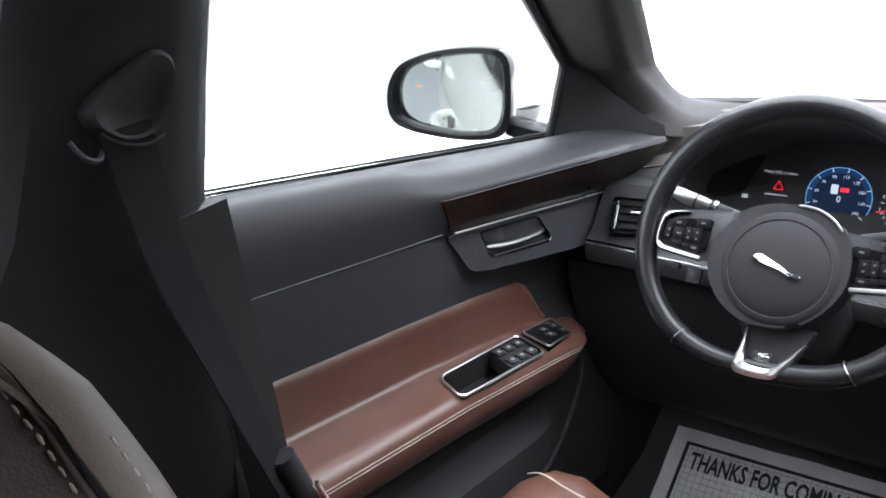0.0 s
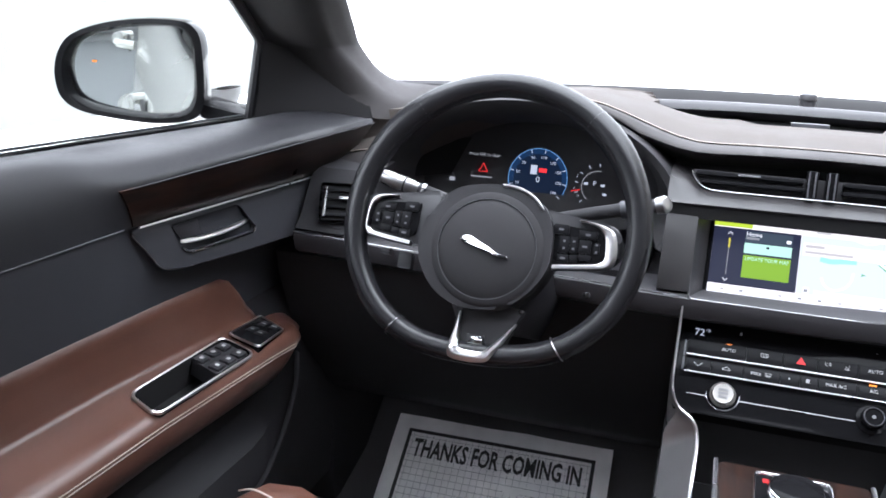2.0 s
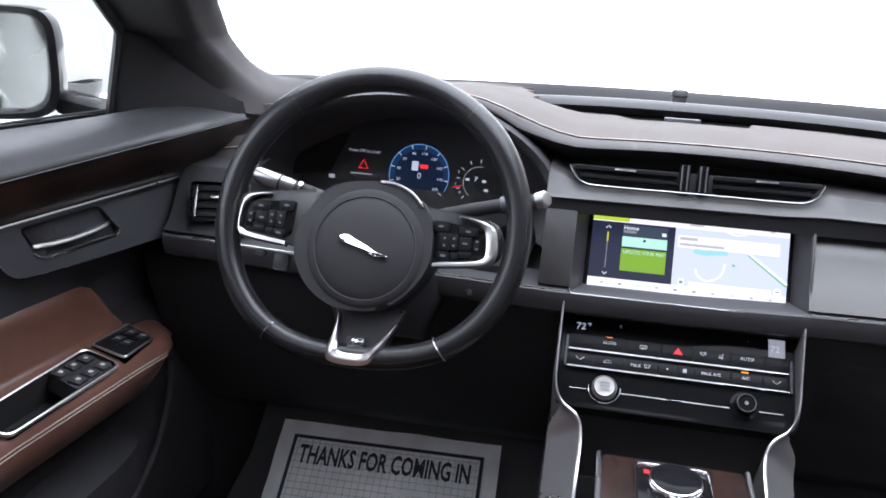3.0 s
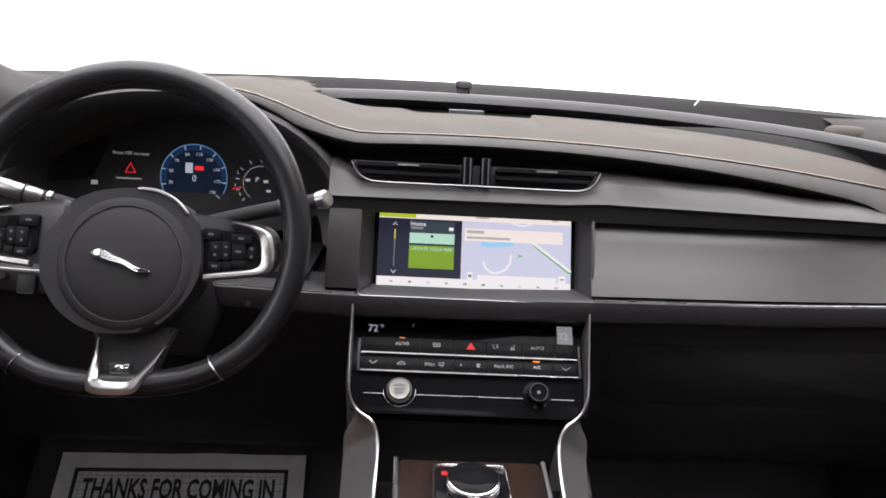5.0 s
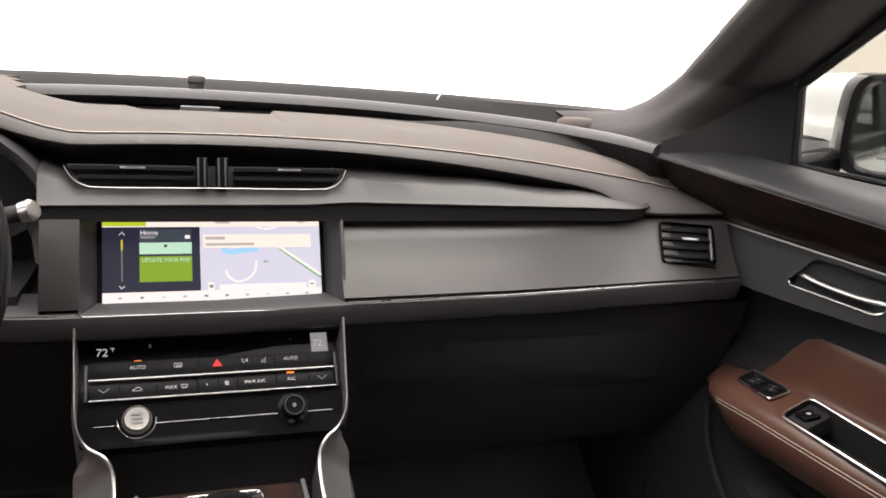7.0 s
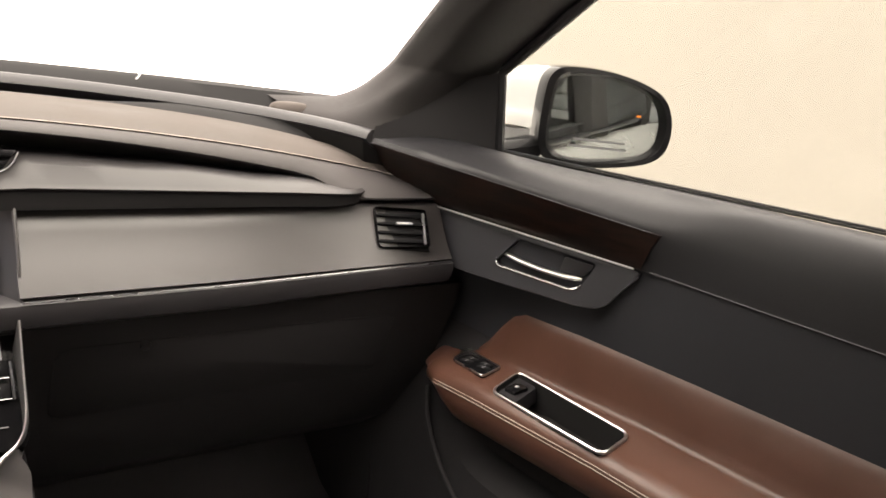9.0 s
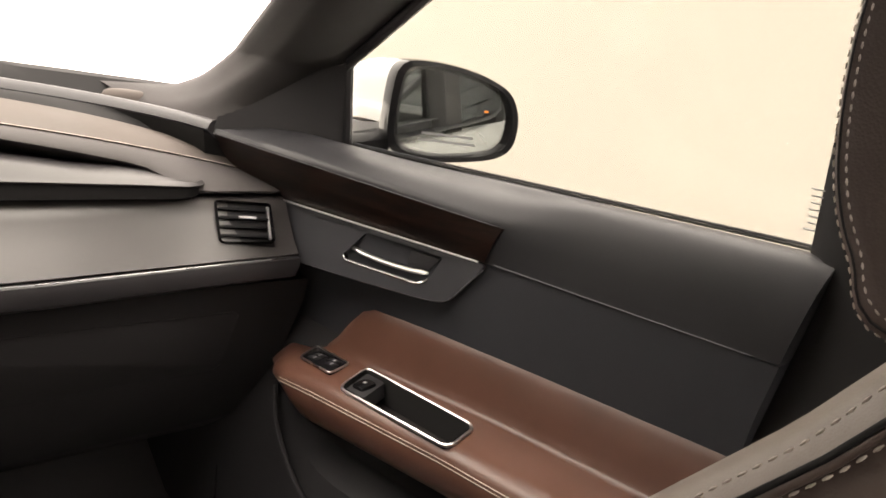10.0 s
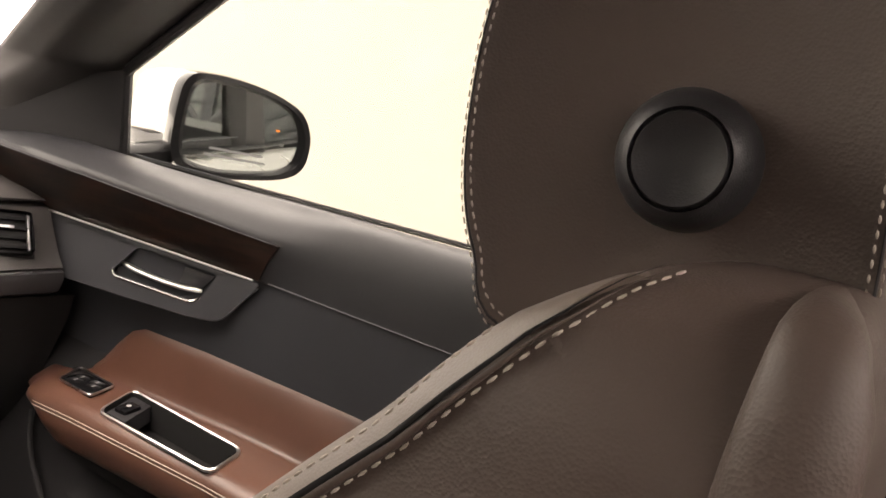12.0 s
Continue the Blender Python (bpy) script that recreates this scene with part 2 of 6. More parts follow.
def frame_ring(outline, width, depth, m):
    """A closed frame of square section round an outline in a local plane."""
    n = len(outline)
    c = Vector((sum(p[0] for p in outline) / n, sum(p[1] for p in outline) / n))
    secs = []
    for i in range(n):
        a, b, d = (Vector(outline[(i + k) % n]) for k in (-1, 0, 1))
        t = (d - a).normalized()
        o = Vector((-t.y, t.x))
        if o.dot(b - c) < 0:
            o = -o
        e = b + o * width
        mid = b + o * width * 0.5
        secs.append([m @ Vector(q) for q in ((b.x, b.y, -depth), (b.x, b.y, 0), (mid.x, mid.y, depth * 0.35), (e.x, e.y, 0), (e.x, e.y, -depth))])
    return loft(secs, ring=True)


def panel_frame(origin, tilt):
    """Local frame of a panel that faces the cabin: x right, y up along the panel, z out of it; tilt: degrees it leans back."""
    t = radians(tilt)
    m = Matrix(((1, 0, 0), (0, math.sin(t), -math.cos(t)), (0, math.cos(t), math.sin(t)))).to_4x4()
    m.translation = origin
    return m


def frame3(origin, right, up):
    """Local frame from an origin, a right and an up direction."""
    x = Vector(right).normalized()
    z = x.cross(Vector(up)).normalized()
    y = z.cross(x)
    m = Matrix((x, y, z)).transposed().to_4x4()
    m.translation = origin
    return m


def carve(ob, cutter):
    """Cut a bmesh out of an object's mesh."""
    bmesh.ops.recalc_face_normals(cutter, faces=cutter.faces)
    me = bpy.data.meshes.new("cutter")
    cutter.to_mesh(me)
    cutter.free()
    tool = new("cutter", me)
    md = ob.modifiers.new("cut", "BOOLEAN")
    md.object, md.operation, md.solver = tool, "DIFFERENCE", "EXACT"
    bpy.context.view_layer.update()
    done = bpy.data.meshes.new_from_object(ob.evaluated_get(bpy.context.evaluated_depsgraph_get()))
    ob.modifiers.remove(md)
    old = ob.data
    ob.data = done
    bpy.data.meshes.remove(old)
    bpy.data.objects.remove(tool)
    bpy.data.meshes.remove(me)
    done.shade_smooth()
    done.set_sharp_from_angle(angle=radians(40))


def lettering(name, words, size, m, mat, parent, label="", bold=0.0, stretch=1.0, align="CENTER"):
    """Flat letters of the built-in font, with a hair of thickness."""
    cu = bpy.data.curves.new(name, "FONT")
    cu.body, cu.size, cu.extrude, cu.offset = words, size, 0.00015, bold
    cu.align_x, cu.align_y = align, "CENTER"
    cu.resolution_u = 2
    tmp = new(name, cu)
    bpy.context.view_layer.update()
    me = bpy.data.meshes.new_from_object(tmp.evaluated_get(bpy.context.evaluated_depsgraph_get()))
    bpy.data.objects.remove(tmp)
    bpy.data.curves.remove(cu)
    me.transform(m @ Matrix.Diagonal((stretch, 1, 1, 1)))
    me.materials.clear()
    me.materials.append(mat)
    ob = new(name, me)
    attach(ob, parent)
    if label:
        ob["label"] = label
    return ob


def mirror_x(bm, s):
    if s < 0:
        bmesh.ops.scale(bm, vec=(-1, 1, 1), verts=bm.verts)
    return bm


def stitches(path, parent, length=0.0027, gap=0.0013, r=0.0005, mat=None):
    """Single thread stitches along a path: alike little objects on one mesh."""
    pts = [Vector(p) for p in path]
    lens = [0.0]
    for a, b in zip(pts, pts[1:]):
        lens.append(lens[-1] + (b - a).length)
    bm = bmesh.new()
    bmesh.ops.create_icosphere(bm, subdivisions=1, radius=1)
    bmesh.ops.scale(bm, vec=(length / 2, r, r), verts=bm.verts)
    me = bpy.data.meshes.new("stitch")
    bm.to_mesh(me)
    bm.free()
    me.materials.append(mat or THREAD)
    me.shade_smooth()
    s = gap
    while s < lens[-1]:
        i = max(k for k in range(len(lens)) if lens[k] <= s)
        i = min(i, len(pts) - 2)
        t = (s - lens[i]) / max(lens[i + 1] - lens[i], 1e-9)
        d = pts[i + 1] - pts[i]
        ob = new("stitch", me)
        ob.matrix_world = Matrix.Translation(pts[i].lerp(pts[i + 1], t)) @ d.to_track_quat("X", "Z").to_matrix().to_4x4()
        attach(ob, parent)
        s += length + gap


# ==== setting: the bay and the shell of the car ====
def structure(name, bm, mat, label, category, smooth=True):
    return tagged(finish(name, bm, mat, None, "", smooth, 75 if "pillar_front" in name else 40), label, category, kind="structure")


structure("ground", box(-40, -40, -0.2, 40, 40, 0), FLOOR_WHITE, "smooth white painted floor of the photo bay", "floor", False)
structure("wall_left", box(-6.3, -2.2, 0, -6.0, 9.9, 7.0), WALL_WHITE, "plain white wall of the photo bay", "wall", False)
structure("wall_right", box(6.0, -9.0, 0, 6.3, 7.2, 7.0), WALL_CREAM, "plain cream white wall of the photo bay", "wall", False)
bm = box(-6.3, -9.3, 0, 6.3, -9.0, 5.2)
structure("wall_rear", bm, SHUTTER_GREY, "grey roller shutter wall behind the car", "wall", False)
for k in range(10):
    finish("slat", box(-5.9, -9.0, 0.1 + 0.2 * k, 5.9, -8.96, 0.27 + 0.2 * k, 0.012), SHUTTER_GREY, bpy.data.objects["wall_rear"])
rig = thing("lighting_truss", "dark steel roof truss with braces over the bay", "truss", (0, -6.5, 0))
for x in (-4.5, -1.5, 1.5, 4.5):
    part("beam", box(x - 0.06, -8.9, 4.2, x + 0.06, -2.5, 4.4), STEEL_DARK, rig, smooth=False)
    part("post", box(x - 0.06, -8.85, 0, x + 0.06, -8.7, 4.2), STEEL_DARK, rig, smooth=False)
for x in (-4.5, -1.5, 1.5):
    part("brace", tube([(x, -8.6, 0.6), (x + 3, -8.6, 4.1)], 0.05, 6), STEEL_DARK, rig)
    part("brace", tube([(x, -8.6, 4.1), (x + 3, -8.6, 0.6)], 0.05, 6), STEEL_DARK, rig)

# floor of the cabin, rising to the toe board in front
bm = loft([[(x, -1.95, 0.28), (x, 0.08, 0.30), (x, 0.20, 0.335), (x, 0.45, 0.53), (x, 0.62, 0.78), (x, 0.66, 0.78), (x, 0.5, 0.45), (x, 0.2, 0.26), (x, -1.95, 0.22)] for x in (-0.76, -0.3, 0.3, 0.76)])
structure("floor", bm, CARPET, "black carpet on the cabin floor and toe board", "carpet")

structure("wall_front", box(-0.79, 0.64, 0.20, 0.79, 0.70, 0.93), HARD_BLACK, "plain dark bulkhead before the footwells", "wall", False)
structure("wall_dash", box(-0.69, 0.128, 0.50, 0.69, 0.16, 0.955), HARD_BLACK, "plain dark bulkhead behind the dashboard", "wall", False)

# headliner
bm = loft([[(x, y, 1.455 - 0.05 * (x / 0.6) ** 2 - 0.03 * ((y + 1.2) / 0.8) ** 2 - 0.30 * max(0, y + 0.75) ** 2) for y in (-0.51, -0.65, -0.80, -0.95, -1.1, -1.2, -1.32, -1.44)]
           + [(x, y, 1.50 - 0.16 * max(0, y + 0.9) ** 2 / 0.23) for y in (-1.44, -1.1, -0.65, -0.51)] for x in (-0.62, -0.4, 0, 0.4, 0.62)])
structure("ceiling", bm, FABRIC, "dark fabric headliner of the car roof", "headliner")
structure("wall_back", loft([[(x, -1.98, 0.22), (x, -2.02, 0.95), (x, -2.30, 0.97), (x, -2.30, 0.22)] for x in (-0.76, 0, 0.76)]), HARD_BLACK,
          "plain dark wall that closes the cabin", "wall")


def glass_edge(k):
    return Vector((0.655 - 0.622 * k, 0.042 - 2.032 * k, 1.102 + k))


def frame_edge(k):
    return Vector((0.729 - 0.547 * k, -0.094 - 2.028 * k, 1.100 + k))


def base_line(x):
    """The lower edge of the windscreen."""
    return Vector((x, 0.40 - 0.5 * x * x, 1.032))


for s, side in ((-1, "left"), (1, "right")):
    # front roof pillar, trimmed in dark fabric
    low = spline([(0.560, 0.243, 1.026), (0.605, 0.218, 1.030), (0.642, 0.182, 1.036), (0.660, 0.138, 1.055), (0.661, 0.090, 1.079), (0.655, 0.042, 1.102)], 4)
    ends = spline([(0.600, 0.10, 0.985), (0.612, 0.06, 0.988), (0.625, 0.02, 0.995), (0.655, -0.02, 1.02), (0.695, -0.06, 1.06), (0.729, -0.094, 1.100)], 4)
    pairs = list(zip(low, ends)) + [(glass_edge(k), frame_edge(k)) for k in (0.05, 0.1, 0.15, 0.2, 0.25, 0.3, 0.34)]
    secs = []
    for i, (g, f) in enumerate(pairs):
        w = min(1.0, i / 16)
        ridge = g.lerp(f, 0.48) + Vector((-0.042, -0.042, -0.002)) * w
        inner = g.lerp(f, 0.2) + Vector((-0.026, -0.028, 0.0)) * w
        secs.append([g, g.lerp(inner, 0.5) + Vector((-0.006, 0, 0.0)) * w, inner, ridge.lerp(inner, 0.4), ridge, ridge.lerp(f, 0.35) + Vector((-0.004, -0.004, 0)) * w, f,
                     f + Vector((0.03, 0.02, 0.0)), g.lerp(f, 0.5) + Vector((0.05, 0.05, 0.0)), g + Vector((0.02, 0.03, -0.004))])
    bm = mirror_x(loft(secs), s)
    structure("pillar_front_" + side, bm, SUEDE, "front roof pillar trimmed in dark grey fabric", "pillar")
    # centre pillar
    secs = []
    for z, x, y0, y1 in ((0.30, 0.745, -0.66, -1.0), (0.64, 0.745, -0.70, -1.0), (0.80, 0.742, -0.725, -0.99), (0.97, 0.735, -0.752, -0.97), (1.012, 0.732, -0.755, -0.95),
                         (1.12, 0.712, -0.758, -0.93), (1.20, 0.69, -0.762, -0.92), (1.40, 0.62, -0.79, -0.92)):
        secs.append([(x + 0.035, y0 + 0.014, z), (x + 0.018, y0 + 0.012, z), (x + 0.004, y0 - 0.006, z), (x - 0.004, y0 - 0.035, z), (x - 0.006, (y0 + y1) / 2, z), (x, y1 + 0.02, z), (x + 0.02, y1, z), (x + 0.06, y1, z), (x + 0.06, y0, z)])
    structure("pillar_centre_" + side, mirror_x(loft(secs), s), FABRIC, "centre roof pillar trimmed in dark grey fabric", "pillar")
    # rear pillar and roof rail close the cabin
    secs = [[(0.66, y - 1.72, z), (0.74, y - 1.72, z), (0.72, y - 2.1, z), (0.64, y - 2.1, z)] for y, z in ((-0.25, 0.9), (-0.2, 1.1), (-0.1, 1.43))]
    structure("pillar_rear_" + side, mirror_x(loft(secs), s), FABRIC, "rear roof pillar trimmed in dark fabric", "pillar")
    rail = [(0.535, -0.62, 1.375), (0.575, -0.9, 1.41), (0.58, -1.3, 1.42), (0.575, -1.9, 1.38)]
    structure("roof_rail_" + side, mirror_x(tube(spline(rail, 5), 0.045, 10), s), FABRIC, "dark fabric rail along the roof edge", "trim")
    # white outer flank of the body
    secs = []
    for y in (0.95, 0.4, 0.0, -0.4, -0.8, -1.4, -2.0, -2.6):
        t = max(0.0, (-y - 1.6)) * 0.06
        secs.append([(0.785, y, 0.985), (0.83 - t, y, 0.965), (0.885 - t, y, 0.90), (0.905 - t, y, 0.80), (0.90 - t, y, 0.6), (0.91 - t, y, 0.42), (0.86 - t, y, 0.25), (0.785, y, 0.25)])
    body = structure("body_side_" + side, mirror_x(loft(secs), s), WHITE_PAINT, "glossy white painted flank of the car", "car body")
    for y, z in ((-0.80, 0.868), (-1.75, 0.90)):
        grip = part("door_handle", mirror_x(tube(spline([(0.885, y + 0.105, z - 0.004), (0.925, y + 0.085, z), (0.932, y, z + 0.003), (0.925, y - 0.085, z + 0.004), (0.885, y - 0.105, z + 0.004)], 4), 0.017, 10, squash=0.8), s), WHITE_PAINT, body, "white pull handle")
        # shade of the finger recess, painted as a near-black disc on the flank
        part("recess", mirror_x(loft([[(0.9015 - 0.002 * k, y + 0.06 * r * math.cos(a), z - 0.008 + 0.026 * r * math.sin(a)) for a in [math.pi * q / 10 for q in range(20)]] for r, k in ((1.0, 4), (1.0, 0), (0.6, 0.6))]), s), DEEP_BLACK, grip, "near-black disc for the shade of the finger recess")
    structure("wall_" + ("sill_left" if s < 0 else "sill_right"), mirror_x(box(0.7765, -2.0, 0.20, 0.7835, 0.75, 0.975), s), HARD_BLACK, "plain dark inner side of the body", "wall", False)
    # rear quarter and window frames seen in the mirrors
    secs = [[(0.775, -0.875, 0.99), (0.745, -0.875, 1.12), (0.665, -0.875, 1.36), (0.685, -0.875, 1.37), (0.765, -0.875, 1.12), (0.79, -0.875, 0.99)],
            [(0.775, -0.80, 0.99), (0.745, -0.80, 1.12), (0.665, -0.80, 1.36), (0.685, -0.80, 1.37), (0.765, -0.80, 1.12), (0.79, -0.80, 0.99)]]
    structure("pillar_cover_" + side, mirror_x(loft(secs), s), GLOSS_BLACK, "gloss black cover of the centre pillar", "pillar")
    # dark rear side window with its bright sill, seen in the door mirrors
    bm = bmesh.new()
    bm.faces.new([bm.verts.new(q) for q in ((0.772, -0.875, 0.985), (0.768, -1.55, 1.0), (0.748, -1.96, 1.02), (0.715, -1.86, 1.20), (0.675, -1.40, 1.345), (0.670, -0.875, 1.36))])
    bm.normal_update()
    bmesh.ops.solidify(bm, geom=list(bm.faces), thickness=0.004)
    pane = structure("window_rear_" + side, mirror_x(bm, s), TINTED, "dark tinted glass of the rear side window", "window", False)
    pane.visible_shadow = False
    part("sill_trim", mirror_x(tube([(0.792, 0.0, 0.988), (0.796, -0.5, 0.994), (0.795, -0.92, 0.997), (0.785, -1.5, 1.006), (0.755, -1.9, 1.022)], 0.006, 8), s), GLOSS_BLACK, pane, "black sill trim")
    # side window pane
    pane = [(0.766, 0.0, 0.95), (0.766, -0.76, 0.97), (0.71, -0.76, 1.20), (0.665, -0.76, 1.34), (0.60, -0.60, 1.36), (0.735, -0.10, 1.09)]
    bm = bmesh.new()
    vs = [bm.verts.new(q) for q in pane]
    bm.faces.new(vs)
    bm.normal_update()
    bmesh.ops.solidify(bm, geom=list(bm.faces), thickness=0.004)
    win = structure("window_" + side, mirror_x(bm, s), GLASS, "clear glass of the front side window", "window", False)
    win.visible_shadow = False
    if s > 0:
        for k in range(7):
            q = Vector((0.7385 + 0.0015 * k, -0.742, 1.066 - 0.006 * k))
            w = 0.007 if k in (0, 3) else 0.009
            part("etched_mark", tube([q + Vector((0, -w, 0)), q + Vector((0, w * (0.6 if k % 3 else 1.0), 0))], 0.0007, 4), SHUTTER_GREY, win)

# windscreen
rows = []
for i in range(13):
    x = -0.66 + 1.32 * i / 12
    b = base_line(x) + Vector((0, 0.05, 0.006))
    if abs(x) > 0.6:
        b.z += 0.4 * (abs(x) - 0.6)
    t = Vector((x * 0.80, -0.62, 1.44))
    rows.append([b.lerp(t, k / 6) + Vector((0, 0, 0.03 * math.sin(math.pi * k / 6))) for k in range(7)])
bm = loft(rows, closed=False, caps=False)
bm.normal_update()
bmesh.ops.solidify(bm, geom=list(bm.faces), thickness=0.005)
ws = structure("windscreen", bm, GLASS, "clear glass windscreen", "windscreen")
ws.visible_shadow = False

# grey sealed floor behind the bay
structure("pavement", box(-6.0, -9.0, -0.05, 6.0, -2.7, 0.004), FLOOR_GREY, "grey sealed concrete floor behind the photo bay", "floor", False)
for s, side in ((-1, "left"), (1, "right")):
    secs = [[(0.70, y, 0.28), (0.705, y, 0.60), (0.70, y, 0.93), (0.774, y, 0.95), (0.774, y, 0.28)] for y in (0.055, 0.20, 0.45, 0.63)]
    structure("kick_panel_" + side, mirror_x(loft(secs), s), LOWER_BLACK, "plain black kick panel beside the footwell", "trim")


# ==== dashboard ====
def hood(x):
    """Rise of the cowl over the instruments."""
    t = min(1.0, max(0.0, (0.243 - abs(x + 0.375)) / 0.195))
    return t * t * (3 - 2 * t)


def leather_far(x):
    h = hood(x)
    notch = ease(x, (-0.105, 0.0), (-0.070, 1.0), (0.092, 1.0), (0.102, 0.0))
    return Vector((x, 0.23 - 0.45 * x * x + 0.02 * h - 0.026 * notch, 1.009 - 0.06 * x * x - 0.4 * x ** 6 + 0.042 * h - 0.003 * notch))


def cowl_arch(x):
    """Outer edge of the tunnel round the instruments."""
    u = (x + 0.382) / 0.224
    return 0.907 + 0.139 * math.sqrt(1 - u * u) if abs(u) < 1 else 0.0


def leather_seam(x):
    h = hood(x)
    return Vector((x, 0.0, max(1.0025 - 0.14 * x * x + 0.058 * h, cowl_arch(x))))


def leather_lip(x):
    h = hood(x)
    k = ease(x, (0.490, 0.0), (0.562, 1.0)) if x > 0 else 0.0
    return Vector((x, -0.030 + 0.02 * h - 0.044 * k, max((0.991 - 0.19 * x * x + 0.050 * h) * (1 - k) + 0.9215 * k, cowl_arch(x) - 0.002)))


dash = thing("dashboard", "dark dashboard with espresso leather top and cream seam", "dashboard", (0, 0.1, 0.78))
xs = [-0.70 + 1.40 * i / 56 for i in range(57)]

# leather top: one padded roll from the defroster slot to the seam and over the lip
secs, lips = [], []
fine = sorted(xs + [-0.112, -0.105, -0.098, -0.09, -0.082, -0.075, -0.068, 0.088, 0.092, 0.095, 0.098, 0.102, 0.106])
for x in fine:
    f, m, l = leather_far(x), leather_seam(x), leather_lip(x)
    top = spline([f + Vector((0, 0.004, -0.02)), f, f.lerp(m, 0.33) + Vector((0, 0, 0.004)), f.lerp(m, 0.67) + Vector((0, 0, 0.005)), m,
                  m.lerp(l, 0.5) + Vector((0, -0.006, 0.003)), l + Vector((0, -0.002, 0.004)), l + Vector((0, 0.008, -0.001))], 3)
    secs.append(top[:13] + [m + Vector((0, 0.03, -0.03)), f + Vector((0, 0, -0.06))])
    lips.append([top[12] + Vector((0, 0.0015, -0.0012))] + top[13:] + [l + Vector((0, 0.06, -0.02)), m + Vector((0, 0.03, -0.028))])
part("leather_top", loft(secs), DASH_LEATHER, dash, "espresso brown leather pad")
part("leather_lip", loft(lips), LIP_LEATHER, dash, "leather lip, darker below the stitched seam")
part("seam", tube([leather_seam(x) + Vector((0, -0.0005, 0.0006)) for x in xs[1:-1]], 0.0007, 6), THREAD, dash, "cream double stitched seam")

# black trough under the glass, the defroster bar and its slot
secs = []
for x in xs:
    y = -0.45 * x * x
    g = base_line(x)
    drop = -0.09 * x * x
    secs.append([(x, g.y + 0.05, 1.034), (x, g.y + 0.004, 1.031), (x, g.y - 0.012, 1.022 + drop * 0.3), (x, 0.345 + y, 1.006 + drop), (x, 0.26 + y, 0.99 + drop), (x, 0.22 + y, 0.985 + drop), (x, 0.22 + y, 0.93 + drop), (x, g.y + 0.05, 0.93)])
part("trough", loft(secs), TROUGH_BLACK, dash, "matt black trough under the windscreen")
bar = spline([(-0.262, 0.267, 1.0115), (-0.10, 0.294, 1.0135), (0.10, 0.294, 1.0125), (0.25, 0.270, 1.0105), (0.40, 0.226, 1.005), (0.50, 0.180, 1.000), (0.565, 0.125, 0.9955), (0.602, 0.065, 0.992), (0.617, 0.022, 0.9895)], 6)
secs = []
for i, c in enumerate(bar):
    d = (bar[min(i + 1, len(bar) - 1)] - bar[max(i - 1, 0)]).normalized()
    side = Vector((-d.y, d.x, 0))
    w, h = 0.024 * min(1.0, 0.35 + i / 5), 0.0145
    secs.append([c + side * w * a + Vector((0, 0, h * b)) for a, b in ((1, -0.9), (1, -0.4), (0.85, 0.3), (0.6, 0.8), (0.35, 1), (0.1, 0.95), (-0.15, 0.6), (-0.28, 0.1), (0.3, -0.7))])
part("defroster_bar", loft(secs), SOFT_BLACK, dash, "soft grey-black defroster bar")
# black wall between the bar and the leather towards the passenger door
secs = []
for i, c in enumerate(bar):
    if c.x < 0.2:
        continue
    t = min(1.0, (c.x - 0.2) / 0.42)
    e = leather_far(c.x + 0.07 * t)
    top = c + Vector((-0.022 * t, -0.018, 0.002 - 0.022 * max(0.0, 1 - t / 0.5)))
    secs.append([top, top.lerp(e, 0.5) + Vector((0, 0, 0.002)), e + Vector((0, 0.002, -0.006)), e + Vector((0, 0.03, -0.04)), top + Vector((0.02, 0.02, -0.05))])
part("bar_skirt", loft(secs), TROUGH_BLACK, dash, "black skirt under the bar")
part("white_tag", tube([(0.3785, 0.312, 1.0285), (0.3865, 0.312, 1.0400)], 0.0014, 6), PAPER, dash, "small white tag")
# cowl pad at the driver's end, with its stepped edge
pad = [(-0.70, 0.16), (-0.62, 0.205), (-0.50, 0.272), (-0.40, 0.318), (-0.30, 0.352), (-0.245, 0.365), (-0.262, 0.335), (-0.236, 0.318), (-0.248, 0.30), (-0.225, 0.262), (-0.235, 0.20), (-0.40, 0.17), (-0.60, 0.07), (-0.70, 0.02)]
bm = bmesh.new()
tops = [bm.verts.new((x, y, 1.018 - 0.06 * (x + 0.1) ** 2 + 0.02 * hood(x))) for x, y in pad]
lows = [bm.verts.new((x, y, 0.95)) for x, y in pad]
bm.faces.new(tops)
bm.faces.new(lows[::-1])
for i in range(len(pad)):
    k = (i + 1) % len(pad)
    bm.faces.new((tops[i], lows[i], lows[k], tops[k]))
part("cowl_pad", bm, DASH_LEATHER, dash, "espresso leather pad behind the instrument cowl", angle=60)
